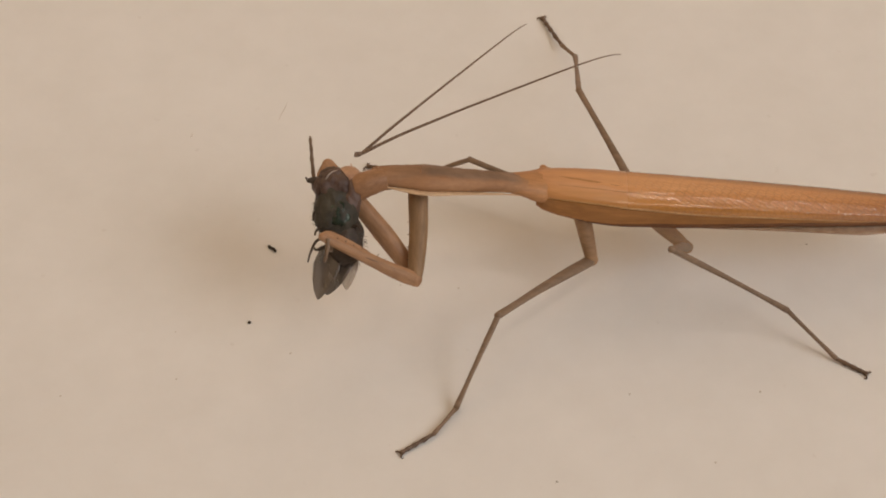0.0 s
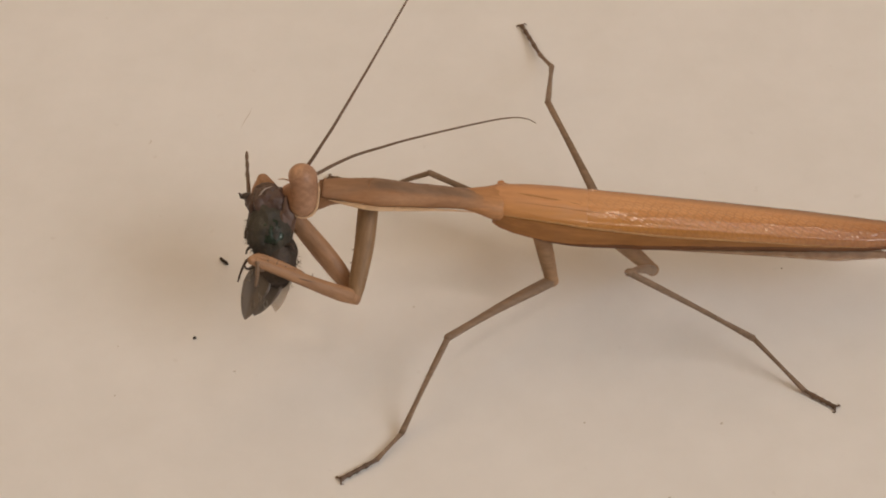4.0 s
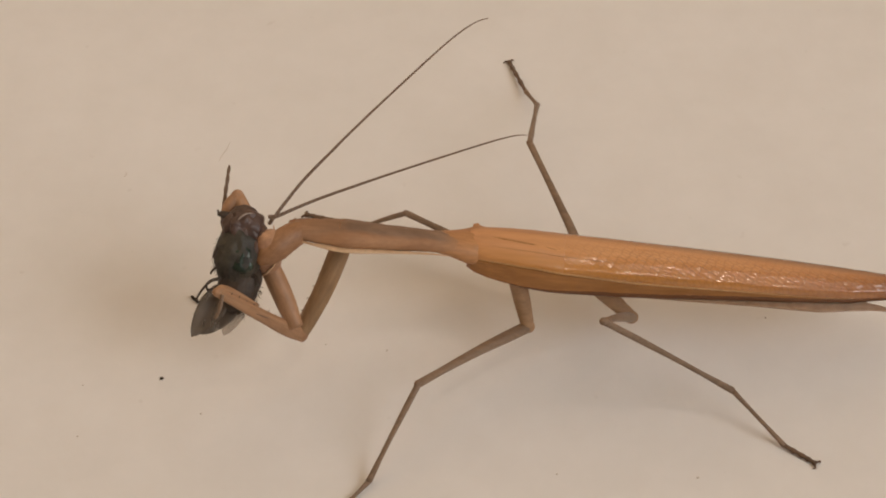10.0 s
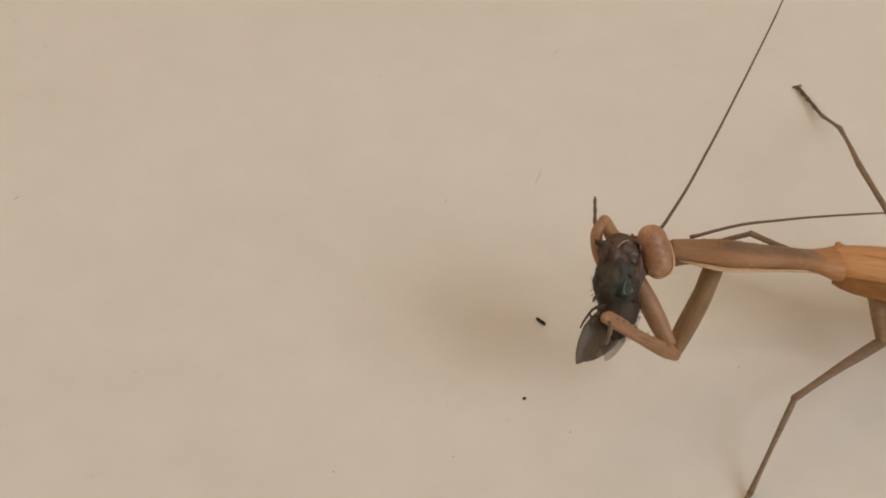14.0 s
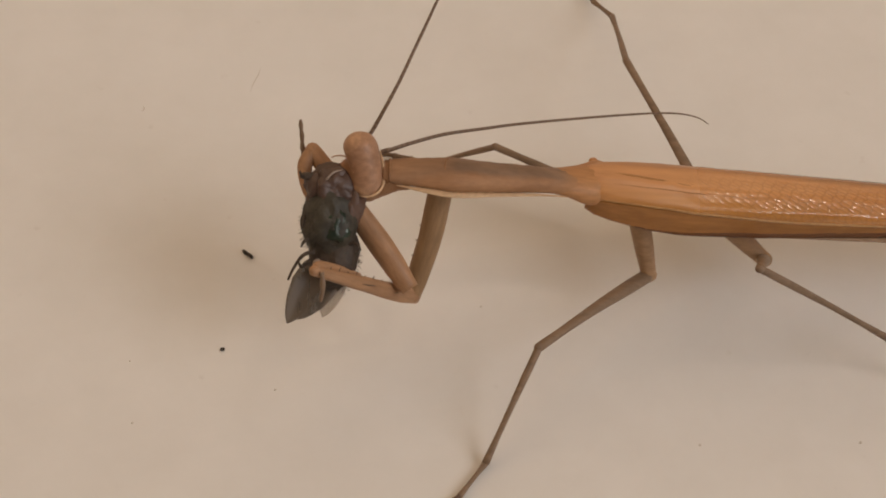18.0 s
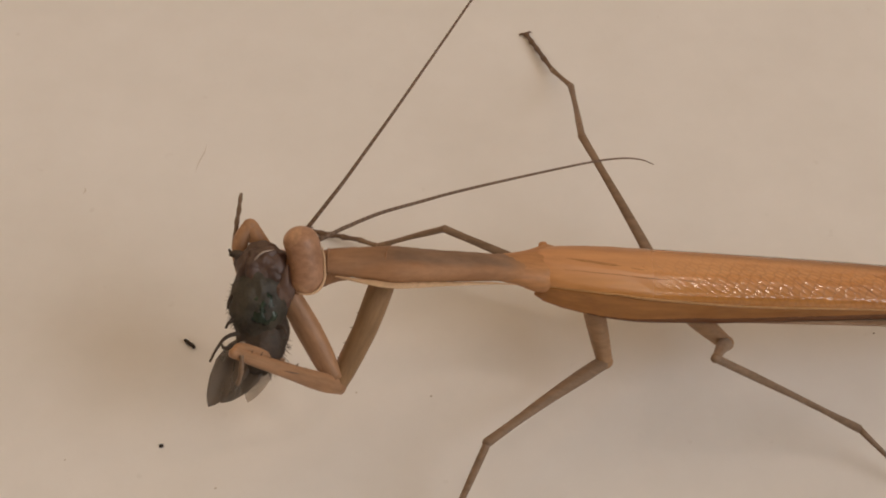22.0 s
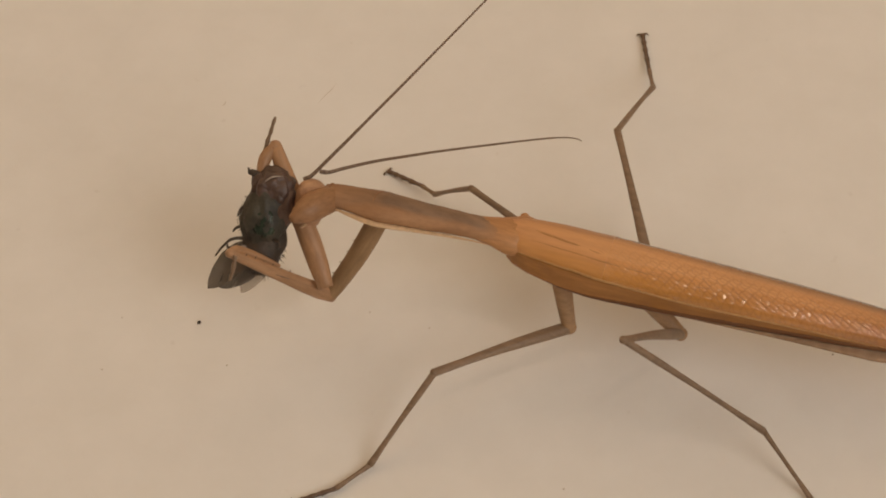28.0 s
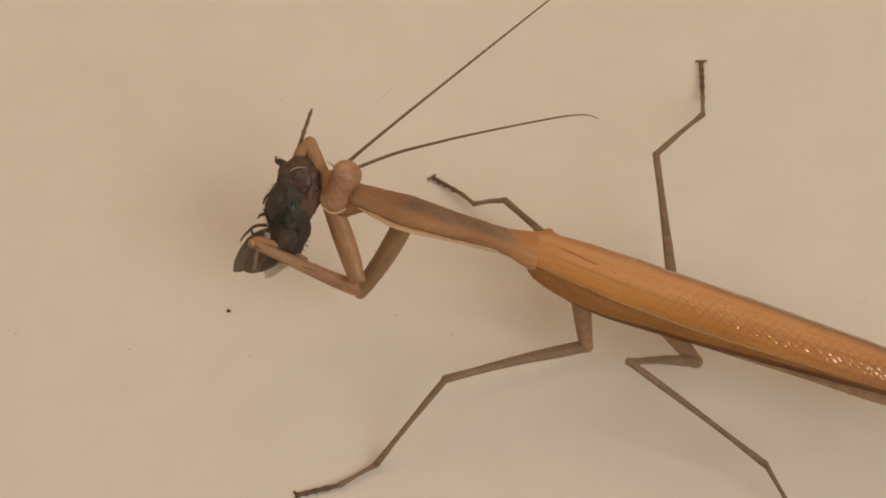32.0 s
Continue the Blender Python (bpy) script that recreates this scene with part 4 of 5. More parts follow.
NEAR_COXA_ROWS = [
    (0, -0.01330, -0.00410, 0.01460, -0.2, 31.4, -90.4),
    (1, -0.01330, -0.00410, 0.01460, -1.9, 44.6, -92.8),
    (2, -0.01330, -0.00410, 0.01460, 1.3, 29.3, -88.1),
    (3, -0.01330, -0.00410, 0.01460, -1.2, 30.9, -91.8),
    (3.5, -0.01330, -0.00410, 0.01460, -2.7, 31.9, -93.9),
    (6, -0.01330, -0.00410, 0.01460, -12.1, 43.3, -107.9),
    (7, -0.01330, -0.00410, 0.01460, -9.2, 44.4, -103.5),
    (8, -0.01330, -0.00410, 0.01460, -15.4, 46.9, -112.8),
    (9, -0.01330, -0.00410, 0.01460, -16.7, 44.5, -114.8),
    (10, -0.01330, -0.00410, 0.01460, -21.9, 45.0, -122.9),
    (11, -0.01330, -0.00410, 0.01460, -24.0, 51.5, -125.5),
    (12, -0.01330, -0.00410, 0.01460, -22.4, 50.7, -123.2),
    (13, -0.01330, -0.00410, 0.01460, -15.4, 48.8, -112.7),
    (14, -0.01330, -0.00410, 0.01460, -21.5, 45.3, -122.2),
    (15, -0.01330, -0.00410, 0.01460, -16.0, 48.4, -113.6),
    (15.5, -0.01330, -0.00410, 0.01460, -16.4, 50.2, -114.1),
    (17.5, -0.01330, -0.00410, 0.01460, -15.8, 51.9, -113.1),
    (18, -0.01330, -0.00410, 0.01460, -15.5, 53.4, -112.6),
    (19, -0.01330, -0.00410, 0.01460, -14.2, 52.1, -110.6),
    (20, -0.01330, -0.00410, 0.01460, -17.4, 53.0, -115.4),
    (21, -0.01330, -0.00410, 0.01460, -20.8, 50.1, -120.8),
    (22, -0.01330, -0.00410, 0.01460, -23.1, 47.1, -124.7),
    (23, -0.01330, -0.00410, 0.01460, -22.3, 47.3, -123.5),
    (24, -0.01330, -0.00410, 0.01460, -20.0, 54.1, -119.1),
    (24.5, -0.01330, -0.00410, 0.01460, -22.1, 47.2, -123.2),
    (25, -0.01330, -0.00410, 0.01460, -22.2, 48.7, -123.2),
    (26, -0.01330, -0.00410, 0.01460, -21.0, 46.8, -121.3),
    (28.5, -0.01330, -0.00410, 0.01460, -30.5, 49.4, -136.2),
    (29, -0.01330, -0.00410, 0.01460, -32.4, 49.7, -139.1),
    (30, -0.01330, -0.00410, 0.01460, -35.1, 56.6, -141.5),
    (31, -0.01330, -0.00410, 0.01460, -32.4, 57.3, -137.0),
    (32, -0.01330, -0.00410, 0.01460, -32.0, 55.6, -137.0),
]
NEAR_FEMUR_ROWS = [
    (0, -0.01335, -0.01195, 0.00980, -53.5, -39.8, -171.7),
    (1, -0.01362, -0.01058, 0.00819, -56.8, -44.2, -169.6),
    (2, -0.01304, -0.01206, 0.01014, -52.1, -36.9, -171.7),
    (3, -0.01355, -0.01205, 0.00983, -51.9, -37.4, -173.1),
    (3.5, -0.01383, -0.01188, 0.00974, -52.2, -36.6, -170.7),
    (6, -0.01545, -0.01075, 0.00800, -61.5, -42.5, -158.2),
    (7, -0.01487, -0.01066, 0.00799, -58.9, -40.5, -161.0),
    (8, -0.01575, -0.00994, 0.00784, -62.8, -42.9, -155.6),
    (9, -0.01612, -0.01020, 0.00800, -64.1, -45.2, -157.6),
    (10, -0.01689, -0.00964, 0.00800, -71.2, -50.6, -154.1),
    (11, -0.01662, -0.00874, 0.00744, -67.9, -46.6, -152.0),
    (12, -0.01644, -0.00892, 0.00758, -66.7, -47.6, -156.7),
    (13, -0.01561, -0.00961, 0.00778, -59.9, -40.2, -157.5),
    (14, -0.01685, -0.00972, 0.00788, -66.9, -46.5, -154.2),
    (15, -0.01575, -0.00973, 0.00769, -63.0, -43.9, -157.3),
    (15.5, -0.01566, -0.00939, 0.00767, -58.7, -40.1, -160.7),
    (17.5, -0.01550, -0.00926, 0.00745, -59.2, -38.7, -155.7),
    (18, -0.01539, -0.00913, 0.00725, -62.6, -41.2, -151.7),
    (19, -0.01527, -0.00935, 0.00739, -62.8, -42.9, -155.6),
    (20, -0.01565, -0.00904, 0.00732, -63.5, -42.8, -153.4),
    (21, -0.01631, -0.00916, 0.00756, -63.0, -42.5, -153.7),
    (22, -0.01689, -0.00929, 0.00781, -65.6, -45.5, -154.8),
    (23, -0.01677, -0.00935, 0.00778, -64.1, -43.9, -154.5),
    (24, -0.01588, -0.00873, 0.00728, -61.8, -42.5, -157.4),
    (24.5, -0.01671, -0.00932, 0.00787, -68.3, -49.4, -157.2),
    (25, -0.01664, -0.00920, 0.00767, -67.8, -48.6, -156.5),
    (26, -0.01664, -0.00959, 0.00775, -70.2, -48.3, -151.0),
    (28.5, -0.01759, -0.00822, 0.00767, -67.7, -45.6, -149.9),
    (29, -0.01778, -0.00798, 0.00761, -67.0, -45.5, -151.2),
    (30, -0.01723, -0.00723, 0.00699, -61.4, -39.6, -149.6),
    (31, -0.01683, -0.00740, 0.00705, -61.4, -40.6, -153.5),
    (32, -0.01694, -0.00751, 0.00731, -57.6, -37.0, -156.4),
]
FAR_COXA_ROWS = [
    (0, -0.01370, -0.01028, 0.00868, 1.6, -29.3, 87.7),
    (1, -0.01390, -0.00921, 0.00741, 3.0, -40.1, 85.6),
    (2, -0.01345, -0.01019, 0.00870, 0.3, -29.5, 89.6),
    (3, -0.01400, -0.01025, 0.00850, 3.1, -30.4, 85.5),
    (3.5, -0.01427, -0.01008, 0.00843, 4.6, -31.2, 83.3),
    (6, -0.01585, -0.00982, 0.00722, 12.7, -37.2, 71.3),
    (7, -0.01524, -0.00985, 0.00729, 9.7, -37.3, 75.7),
    (8, -0.01611, -0.00942, 0.00739, 14.6, -37.4, 68.3),
    (9, -0.01655, -0.00952, 0.00736, 16.4, -36.6, 65.5),
    (10, -0.01728, -0.00908, 0.00762, 20.5, -35.5, 59.1),
    (11, -0.01698, -0.00828, 0.00722, 21.3, -40.7, 57.8),
    (12, -0.01682, -0.00849, 0.00730, 20.1, -40.0, 59.8),
    (13, -0.01601, -0.00918, 0.00737, 14.6, -38.5, 68.4),
    (14, -0.01729, -0.00900, 0.00743, 20.8, -36.6, 58.7),
    (15, -0.01607, -0.00941, 0.00761, 14.4, -36.4, 68.6),
    (15.5, -0.01588, -0.00904, 0.00752, 14.2, -38.4, 69.0),
    (17.5, -0.01574, -0.00904, 0.00740, 13.5, -39.3, 70.0),
    (18, -0.01562, -0.00888, 0.00708, 13.1, -41.6, 70.5),
    (19, -0.01551, -0.00916, 0.00729, 12.1, -39.7, 72.2),
    (20, -0.01592, -0.00827, 0.00652, 16.2, -46.2, 66.0),
    (21, -0.01662, -0.00862, 0.00710, 18.8, -40.9, 61.9),
    (22, -0.01718, -0.00847, 0.00703, 21.7, -40.5, 57.2),
    (23, -0.01704, -0.00903, 0.00762, 19.6, -36.0, 60.5),
    (24, -0.01619, -0.00837, 0.00710, 17.3, -42.7, 64.2),
    (24.5, -0.01706, -0.00894, 0.00754, 19.9, -36.7, 60.0),
    (25, -0.01698, -0.00885, 0.00740, 19.8, -37.9, 60.2),
    (26, -0.01715, -0.00900, 0.00719, 20.2, -38.1, 59.6),
    (28.5, -0.01795, -0.00793, 0.00756, 26.3, -37.9, 49.5),
    (29, -0.01820, -0.00764, 0.00745, 28.1, -38.6, 46.4),
    (30, -0.01738, -0.00726, 0.00728, 26.5, -43.0, 49.5),
    (31, -0.01726, -0.00714, 0.00690, 26.5, -45.7, 49.7),
    (32, -0.01731, -0.00732, 0.00731, 26.0, -42.9, 50.3),
]
FAR_FEMUR_ROWS = [
    (0, -0.01421, -0.00971, 0.00932, -30.9, -33.3, 138.9),
    (1, -0.01429, -0.00917, 0.00870, -31.3, -34.5, 139.5),
    (2, -0.01399, -0.00917, 0.00881, -32.5, -33.7, 142.0),
    (3, -0.01452, -0.00939, 0.00876, -32.1, -35.1, 141.1),
    (3.5, -0.01481, -0.00925, 0.00872, -33.0, -33.8, 142.9),
    (6, -0.01609, -0.01009, 0.00898, -29.4, -37.5, 135.9),
    (7, -0.01547, -0.01034, 0.00923, -28.8, -37.4, 134.8),
    (8, -0.01622, -0.01047, 0.00984, -26.8, -37.4, 131.4),
    (9, -0.01675, -0.01029, 0.00941, -27.5, -37.5, 132.6),
    (10, -0.01736, -0.01011, 0.01014, -23.7, -39.6, 126.0),
    (11, -0.01700, -0.00955, 0.01010, -26.8, -37.9, 131.3),
    (12, -0.01691, -0.00980, 0.01007, -27.1, -38.1, 131.9),
    (13, -0.01638, -0.01050, 0.00983, -28.9, -34.4, 135.2),
    (14, -0.01771, -0.00980, 0.00977, -26.0, -39.6, 129.9),
    (15, -0.01660, -0.01082, 0.01080, -25.3, -30.0, 128.7),
    (15.5, -0.01633, -0.01038, 0.01064, -26.4, -30.4, 130.6),
    (17.5, -0.01606, -0.01061, 0.01072, -27.3, -30.5, 132.3),
    (18, -0.01592, -0.01042, 0.01019, -28.2, -31.2, 133.9),
    (19, -0.01577, -0.01077, 0.01053, -25.5, -32.2, 129.0),
    (20, -0.01620, -0.00885, 0.00844, -29.2, -43.0, 135.0),
    (21, -0.01689, -0.00965, 0.00961, -27.1, -40.3, 131.7),
    (22, -0.01742, -0.00899, 0.00892, -26.3, -42.4, 130.3),
    (23, -0.01713, -0.01042, 0.01071, -26.0, -32.9, 129.9),
    (24, -0.01619, -0.00973, 0.01016, -28.4, -33.1, 134.3),
    (24.5, -0.01699, -0.01016, 0.01032, -24.3, -35.6, 127.2),
    (25, -0.01685, -0.01010, 0.01032, -25.7, -35.3, 129.6),
    (26, -0.01709, -0.00978, 0.00951, -26.1, -38.8, 130.1),
    (28.5, -0.01719, -0.00922, 0.01073, -26.8, -39.7, 131.3),
    (29, -0.01753, -0.00890, 0.01054, -26.3, -39.7, 130.5),
    (30, -0.01615, -0.00920, 0.01122, -30.0, -39.6, 136.8),
    (31, -0.01648, -0.00853, 0.01000, -29.2, -41.6, 135.3),
    (32, -0.01638, -0.00879, 0.01070, -30.1, -40.9, 136.8),
]
HEAD_ROWS = [
    (0, -0.02088, -0.00453, 0.01608, 76.6, 5.5, -86.8),
    (1, -0.01955, -0.00452, 0.01860, 71.2, 10.6, -27.0),
    (2, -0.01941, -0.00434, 0.01860, 63.8, -6.5, -16.8),
    (3, -0.01927, -0.00496, 0.01860, 56.9, -17.4, -14.2),
    (3.5, -0.01956, -0.00530, 0.01860, 62.1, -8.5, -17.0),
    (6, -0.01941, -0.00510, 0.01860, 67.2, -13.3, -11.0),
    (7, -0.01953, -0.00469, 0.01860, 56.8, -16.2, -15.3),
    (8, -0.01946, -0.00446, 0.01860, 62.6, -9.9, -15.8),
    (9, -0.01909, -0.00531, 0.01840, 70.4, -0.5, -50.2),
    (10, -0.01999, -0.00610, 0.01612, 75.8, 5.9, -83.1),
    (11, -0.01966, -0.00479, 0.01609, 75.2, 5.6, -83.2),
    (12, -0.01975, -0.00496, 0.01611, 76.0, 5.5, -82.8),
    (13, -0.01977, -0.00466, 0.01860, 70.2, -8.9, -11.2),
    (14, -0.01936, -0.00533, 0.01860, 57.0, -27.0, -6.5),
    (15, -0.01918, -0.00501, 0.01860, 54.0, -24.7, -9.3),
    (15.5, -0.01947, -0.00453, 0.01860, 52.8, -20.0, -14.3),
    (17.5, -0.01961, -0.00399, 0.01860, 60.5, -11.5, -16.2),
    (18, -0.01976, -0.00415, 0.01860, 62.1, -18.5, -10.8),
    (19, -0.01914, -0.00379, 0.01860, 59.2, -21.5, -10.0),
    (20, -0.01913, -0.00388, 0.01860, 59.5, -18.2, -12.3),
    (21, -0.01908, -0.00519, 0.01860, 61.1, -22.6, -8.5),
    (22, -0.01944, -0.00474, 0.01860, 59.9, -17.2, -12.8),
    (23, -0.01941, -0.00472, 0.01860, 63.3, -11.4, -14.4),
    (24, -0.01937, -0.00473, 0.01860, 56.2, -20.2, -12.4),
    (24.5, -0.01905, -0.00496, 0.01860, 60.5, -24.9, -7.0),
    (25, -0.01916, -0.00475, 0.01860, 50.6, -25.1, -10.3),
    (26, -0.01912, -0.00494, 0.01860, 62.5, -12.5, -14.3),
    (28.5, -0.01989, -0.00486, 0.01611, 72.0, -4.8, -82.6),
    (29, -0.02004, -0.00449, 0.01611, 73.3, 3.6, -68.1),
    (30, -0.01989, -0.00339, 0.01692, 66.4, 25.3, -38.4),
    (31, -0.01929, -0.00494, 0.01830, 63.4, 11.1, -22.2),
    (32, -0.01933, -0.00428, 0.01837, 60.7, 11.3, -22.8),
]
FAR_ANTENNA_ROWS = [
    (0, -0.01935, -0.00227, 0.01920, 112.2, 4.8, 54.1),
    (1, -0.01971, -0.00241, 0.01920, 151.8, -31.2, 44.1),
    (2, -0.01963, -0.00150, 0.01920, 145.7, -34.6, 56.6),
    (3, -0.01927, -0.00188, 0.01920, 144.7, -35.6, 58.8),
    (3.5, -0.01938, -0.00213, 0.01920, 146.6, -34.8, 55.6),
    (6, -0.01945, -0.00198, 0.01920, 145.2, -36.2, 59.0),
    (7, -0.01952, -0.00164, 0.01920, 147.8, -33.3, 52.6),
    (8, -0.01929, -0.00120, 0.01920, 148.0, -32.2, 52.0),
    (9, -0.01992, -0.00352, 0.01920, 113.1, -34.4, 55.1),
    (10, -0.01958, -0.00406, 0.01920, 34.1, -21.3, 43.9),
    (11, -0.01904, -0.00337, 0.01920, 35.1, -15.5, 42.6),
    (12, -0.01942, -0.00360, 0.01920, 34.7, -11.6, 44.0),
    (13, -0.01991, -0.00216, 0.01920, 120.0, -34.7, 50.1),
    (14, -0.01877, -0.00237, 0.01920, 153.3, -38.7, 58.2),
    (15, -0.01708, -0.00216, 0.01920, 152.9, -35.6, 50.7),
    (15.5, -0.01780, -0.00168, 0.01920, 153.0, -34.7, 47.7),
    (17.5, -0.01922, -0.00073, 0.01920, 149.4, -35.9, 57.8),
    (18, -0.01929, -0.00105, 0.01920, 147.5, -37.5, 61.6),
    (19, -0.01818, -0.00105, 0.01920, 155.5, -32.2, 48.3),
    (20, -0.01882, -0.00104, 0.01920, 150.8, -33.3, 50.9),
    (21, -0.01882, -0.00219, 0.01920, 139.8, -35.3, 55.1),
    (22, -0.01955, -0.00207, 0.01920, 144.2, -33.0, 48.1),
    (23, -0.01976, -0.00217, 0.01920, 138.6, -34.6, 58.4),
    (24, -0.01933, -0.00188, 0.01920, 142.6, -33.7, 59.4),
    (24.5, -0.01908, -0.00209, 0.01920, 144.0, -30.9, 55.9),
    (25, -0.01916, -0.00165, 0.01920, 143.6, -30.2, 57.6),
    (26, -0.01957, -0.00195, 0.01920, 147.5, -30.7, 61.0),
    (28.5, -0.01964, -0.00369, 0.01920, 121.4, -19.3, 50.5),
    (29, -0.01949, -0.00280, 0.01920, 38.5, -15.8, 45.2),
    (30, -0.01978, -0.00194, 0.01920, 122.6, -18.4, 51.3),
    (31, -0.01983, -0.00223, 0.01920, 140.6, -24.0, 60.1),
    (32, -0.01980, -0.00162, 0.01920, 122.7, -19.9, 55.6),
]
NEAR_ANTENNA_ROWS = [
    (0, -0.01923, -0.00219, 0.01920, 109.3, -13.0, 17.9),
    (1, -0.01849, -0.00239, 0.01920, 108.1, 4.8, 32.0),
    (2, -0.01856, -0.00204, 0.01920, 38.9, 15.1, 47.9),
    (3, -0.01842, -0.00299, 0.01920, 39.5, 8.8, 41.8),
    (3.5, -0.01824, -0.00331, 0.01920, 42.8, 15.5, 41.2),
    (6, -0.01822, -0.00338, 0.01920, 93.3, 14.6, 39.5),
    (7, -0.01828, -0.00295, 0.01920, 42.9, 11.3, 32.8),
    (8, -0.01834, -0.00258, 0.01920, 91.7, 13.3, 40.3),
    (9, -0.01840, -0.00326, 0.01920, 87.8, 12.6, 39.6),
    (10, -0.01932, -0.00388, 0.01920, 109.7, 7.8, 36.6),
    (11, -0.01843, -0.00278, 0.01920, 107.8, 6.4, 42.1),
    (12, -0.01822, -0.00198, 0.01920, 106.2, 5.3, 45.0),
    (13, -0.01875, -0.00252, 0.01920, 72.9, -0.5, 40.3),
    (14, -0.01485, -0.00093, 0.01670, 44.1, -2.1, 5.0),
    (15, -0.01737, -0.00079, 0.01670, 41.5, 0.9, -4.5),
    (15.5, -0.01778, -0.00072, 0.01670, 40.8, 1.0, -6.9),
    (17.5, -0.01702, -0.00254, 0.01920, 42.3, 17.7, 22.4),
    (18, -0.01754, -0.00298, 0.01920, 41.0, 8.8, 16.7),
    (19, -0.01744, -0.00355, 0.01920, 40.1, 3.3, -3.7),
    (20, -0.01738, -0.00257, 0.01920, 40.5, 3.3, 10.7),
    (21, -0.01730, -0.00352, 0.01920, 38.5, -1.8, 24.4),
    (22, -0.01790, -0.00278, 0.01920, 40.0, 4.6, 21.4),
    (23, -0.01757, -0.00209, 0.01920, 72.5, 1.3, 28.7),
    (24, -0.01716, -0.00251, 0.01920, 40.6, 12.5, 37.2),
    (24.5, -0.01786, -0.00314, 0.01920, 38.4, 6.0, 36.6),
    (25, -0.01794, -0.00312, 0.01920, 38.5, 8.4, 37.3),
    (26, -0.01785, -0.00316, 0.01920, 44.2, 19.9, 37.1),
    (28.5, -0.01854, -0.00268, 0.01920, 111.7, 19.9, 47.2),
    (29, -0.01949, -0.00280, 0.01920, 111.0, 16.1, 46.7),
    (30, -0.01918, -0.00190, 0.01920, 107.5, 7.7, 57.3),
    (31, -0.01854, -0.00275, 0.01920, 88.1, 14.8, 56.4),
    (32, -0.01864, -0.00216, 0.01920, 90.1, 20.1, 57.6),
]
FAR_FOOT_ROWS = [
    (0, 0.01774, -0.00043, 0.00073, 1.6, -19.5, -35.3),
    (1, 0.01766, -0.00031, 0.00072, 0.4, -17.4, -36.6),
    (2, 0.01779, -0.00068, 0.00068, 1.8, -17.9, -38.8),
    (3, 0.01797, -0.00071, 0.00068, 2.5, -17.7, -37.8),
    (3.5, 0.01768, -0.00063, 0.00069, 2.4, -18.0, -39.6),
    (6, 0.01725, -0.00063, 0.00069, 3.0, -18.5, -35.6),
    (7, 0.01752, -0.00070, 0.00069, 3.4, -18.0, -36.0),
    (8, 0.01734, -0.00058, 0.00071, 4.4, -17.8, -35.8),
    (9, 0.01749, -0.00067, 0.00068, 4.3, -17.2, -38.7),
    (10, 0.01725, -0.00062, 0.00069, 4.4, -17.3, -35.3),
    (11, 0.01712, -0.00051, 0.00070, 4.6, -16.2, -38.0),
    (12, 0.01765, -0.00066, 0.00069, 4.1, -17.5, -35.3),
    (13, 0.01771, -0.00032, 0.00077, 2.5, -21.4, -35.6),
    (14, 0.01691, -0.00027, 0.00052, 0.3, -17.8, -26.2),
    (15, 0.01678, -0.00065, 0.00078, 0.6, -23.2, -31.1),
    (15.5, 0.01707, -0.00045, 0.00078, -1.4, -22.6, -33.3),
    (17.5, 0.01710, -0.00046, 0.00079, 1.5, -23.7, -32.8),
    (18, 0.01683, -0.00067, 0.00077, 0.8, -25.2, -32.2),
    (19, 0.01689, -0.00066, 0.00079, 2.2, -26.7, -33.2),
    (20, 0.01690, -0.00071, 0.00028, -4.3, -15.9, -32.4),
    (21, 0.01692, -0.00060, 0.00045, -2.5, -18.9, -35.9),
    (22, 0.01694, -0.00071, 0.00036, -4.2, -16.5, -36.9),
    (23, 0.01693, -0.00077, 0.00074, 3.6, -22.8, -40.2),
    (24, 0.01732, -0.00075, 0.00072, 6.4, -20.7, -42.6),
    (24.5, 0.01741, -0.00077, 0.00070, 7.6, -21.0, -36.5),
    (25, 0.01753, -0.00080, 0.00069, 8.3, -20.0, -38.6),
    (26, 0.01725, -0.00066, 0.00068, 10.1, -18.0, -38.1),
    (28.5, 0.01682, -0.00126, 0.00037, 13.3, -8.8, -43.0),
    (29, 0.01685, -0.00125, 0.00040, 13.9, -9.9, -41.5),
    (30, 0.01698, -0.00162, 0.00024, 13.8, -8.0, -45.4),
    (31, 0.01704, -0.00150, 0.00026, 14.8, -8.3, -42.9),
    (32, 0.01722, -0.00149, 0.00022, 15.5, -7.2, -43.3),
]
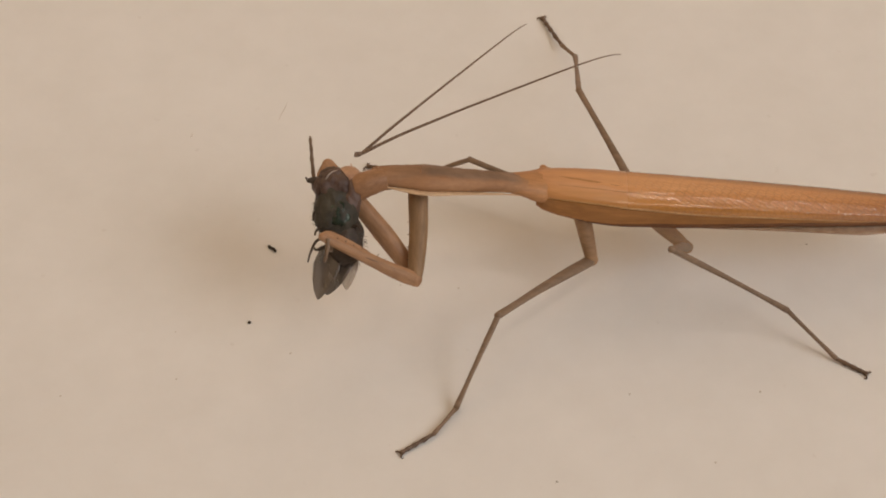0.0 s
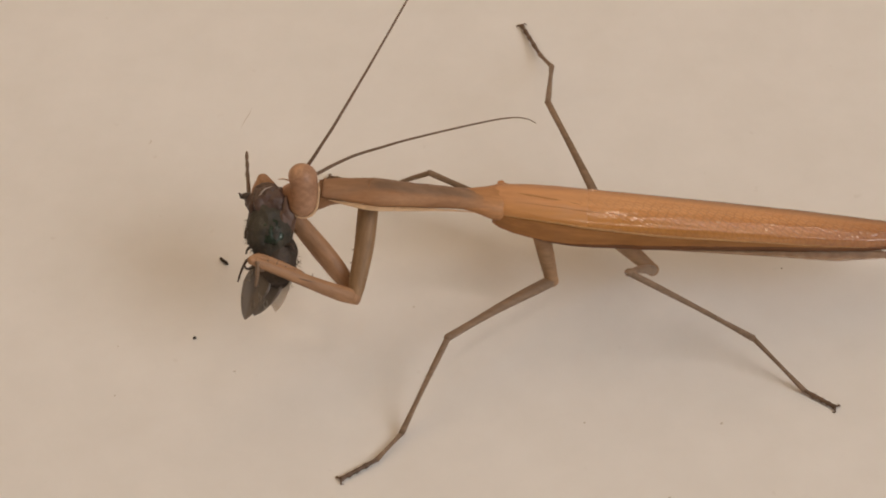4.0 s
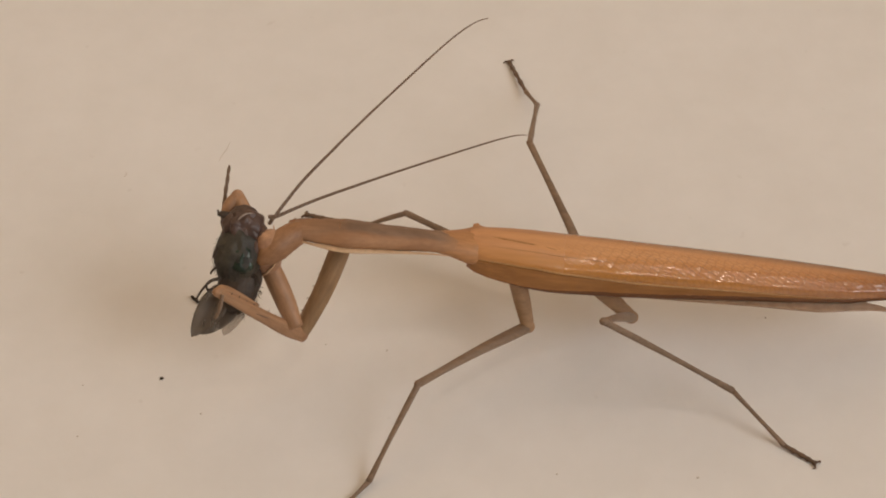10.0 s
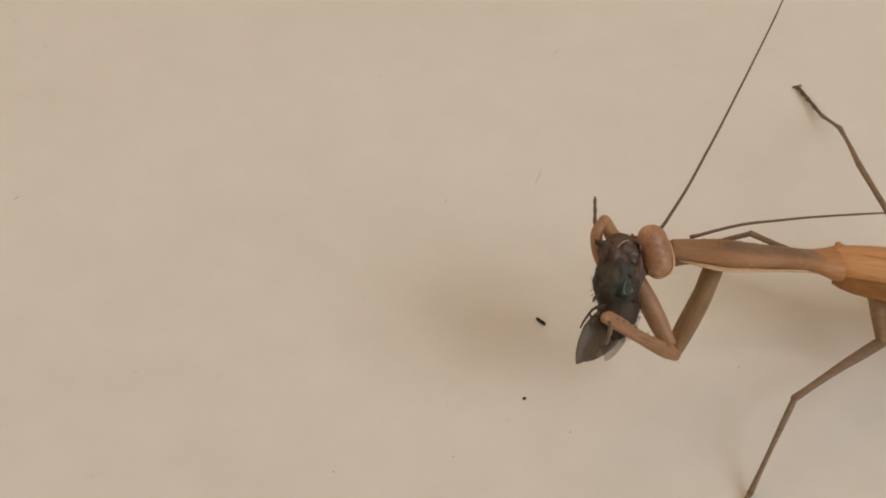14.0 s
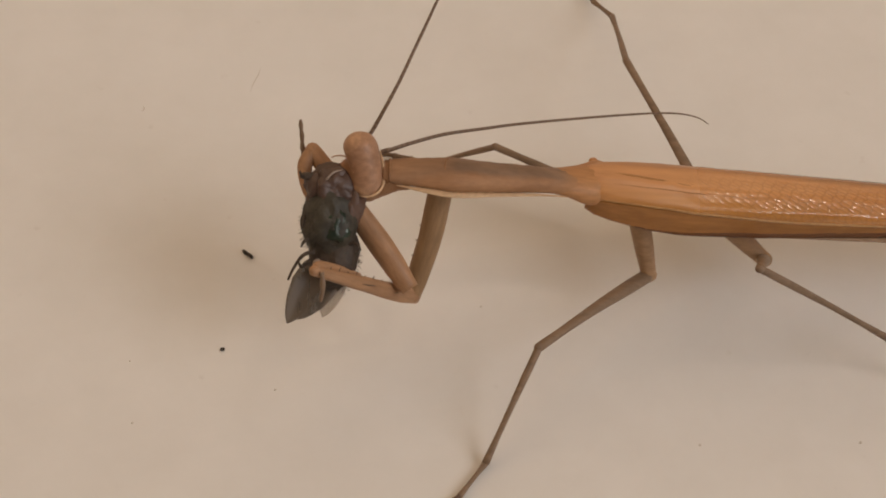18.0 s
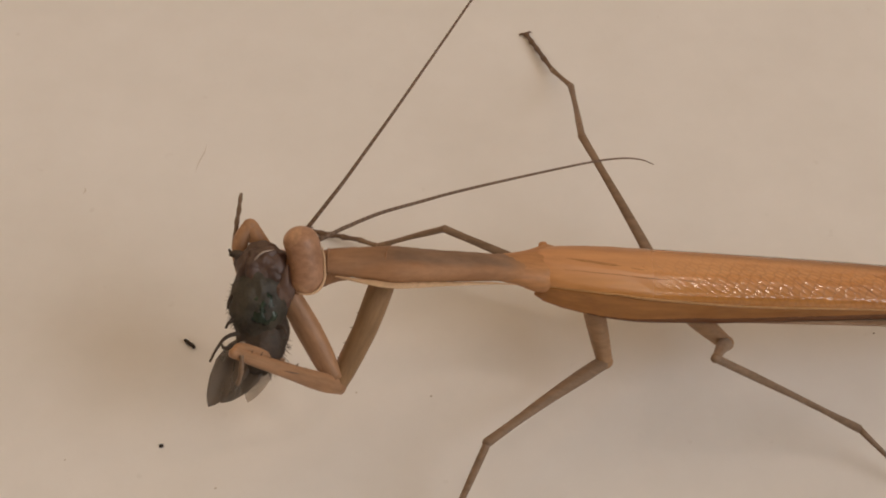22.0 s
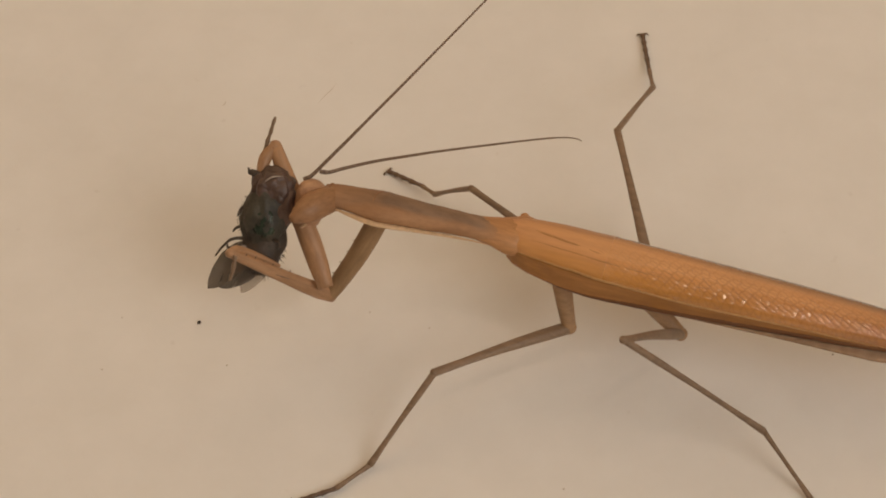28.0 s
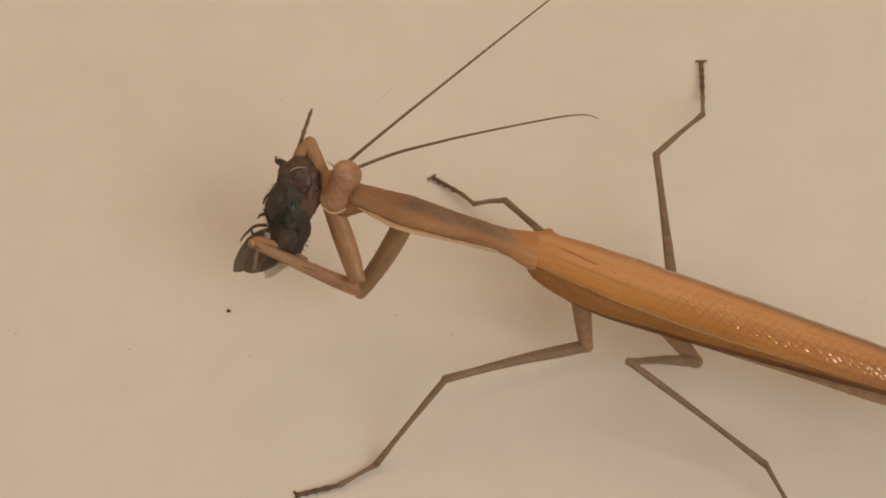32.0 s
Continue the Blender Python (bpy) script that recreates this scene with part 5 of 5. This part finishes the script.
NECK_ROWS = [
    (0, -0.01758, -0.00477, 0.01789, -39.9, 15.0, -156.7),
    (1, -0.01762, -0.00409, 0.01716, -47.3, 36.1, -172.5),
    (2, -0.01764, -0.00410, 0.01715, -46.2, 30.9, -175.7),
    (3, -0.01765, -0.00410, 0.01716, -47.5, 30.9, -175.7),
    (3.5, -0.01765, -0.00410, 0.01716, -47.8, 30.9, -175.7),
    (6, -0.01765, -0.00409, 0.01716, -48.3, 30.9, -175.7),
    (7, -0.01765, -0.00410, 0.01716, -48.1, 30.9, -175.7),
    (8, -0.01766, -0.00410, 0.01716, -47.6, 30.9, -175.7),
    (9, -0.01766, -0.00410, 0.01716, -47.6, 30.9, -175.7),
    (10, -0.01756, -0.00477, 0.01789, -33.1, 12.2, -131.8),
    (11, -0.01756, -0.00477, 0.01789, -35.6, -13.4, -119.2),
    (12, -0.01756, -0.00477, 0.01789, -34.3, -9.6, -121.3),
    (13, -0.01763, -0.00408, 0.01717, -48.4, 30.9, -175.7),
    (14, -0.01762, -0.00408, 0.01717, -48.1, 30.9, -175.7),
    (15, -0.01758, -0.00410, 0.01715, -43.6, 30.9, -175.7),
    (15.5, -0.01756, -0.00411, 0.01715, -42.3, 30.9, -175.7),
    (17.5, -0.01759, -0.00411, 0.01714, -43.1, 30.9, -175.7),
    (18, -0.01759, -0.00411, 0.01715, -43.7, 30.9, -175.7),
    (19, -0.01760, -0.00411, 0.01714, -43.5, 30.9, -175.7),
    (20, -0.01761, -0.00411, 0.01714, -44.1, 30.9, -175.7),
    (21, -0.01761, -0.00411, 0.01715, -44.7, 30.9, -175.7),
    (22, -0.01760, -0.00410, 0.01715, -44.5, 30.9, -175.7),
    (23, -0.01762, -0.00411, 0.01714, -44.2, 30.9, -175.7),
    (24, -0.01766, -0.00411, 0.01715, -46.3, 30.9, -175.7),
    (24.5, -0.01767, -0.00412, 0.01714, -46.0, 30.9, -175.7),
    (25, -0.01768, -0.00413, 0.01714, -45.5, 30.9, -175.7),
    (26, -0.01772, -0.00413, 0.01715, -48.2, 30.9, -175.7),
    (28.5, -0.01748, -0.00473, 0.01790, -39.2, -20.0, -107.6),
    (29, -0.01748, -0.00474, 0.01790, -42.4, -23.0, -109.0),
    (30, -0.01780, -0.00415, 0.01715, -54.1, 36.1, -172.5),
    (31, -0.01780, -0.00415, 0.01715, -54.1, 36.1, -172.5),
    (32, -0.01781, -0.00416, 0.01715, -54.2, 36.1, -172.5),
]


WING_SWING = [(0, 4), (8, 0), (15, 0), (22, 0), (26, -2), (28.5, -3), (32, -3)]


def motions():
    def key(ob, rows):
        walk(ob, [(t, pose(x, y, z, rx, ry, rz)) for t, x, y, z, rx, ry, rz in rows])

    key(fly, FLY_ROWS)
    # the fly's wings swing on their root as the grip shifts
    for ob in fly_wings:
        walk(ob, [(t, FLY_TURN @ Matrix.Translation(Vector(WING_ROOT) * MM) @ Matrix.Rotation(radians(a), 4, "Z")) for t, a in WING_SWING])
    key(near_coxa, NEAR_COXA_ROWS)
    key(near_femur, NEAR_FEMUR_ROWS)
    key(far_coxa, FAR_COXA_ROWS)
    key(far_femur, FAR_FEMUR_ROWS)
    key(head, HEAD_ROWS)
    key(neck, NECK_ROWS)
    key(far_foot, FAR_FOOT_ROWS)
    key(far_antenna, FAR_ANTENNA_ROWS)
    key(near_antenna, NEAR_ANTENNA_ROWS)


motions()
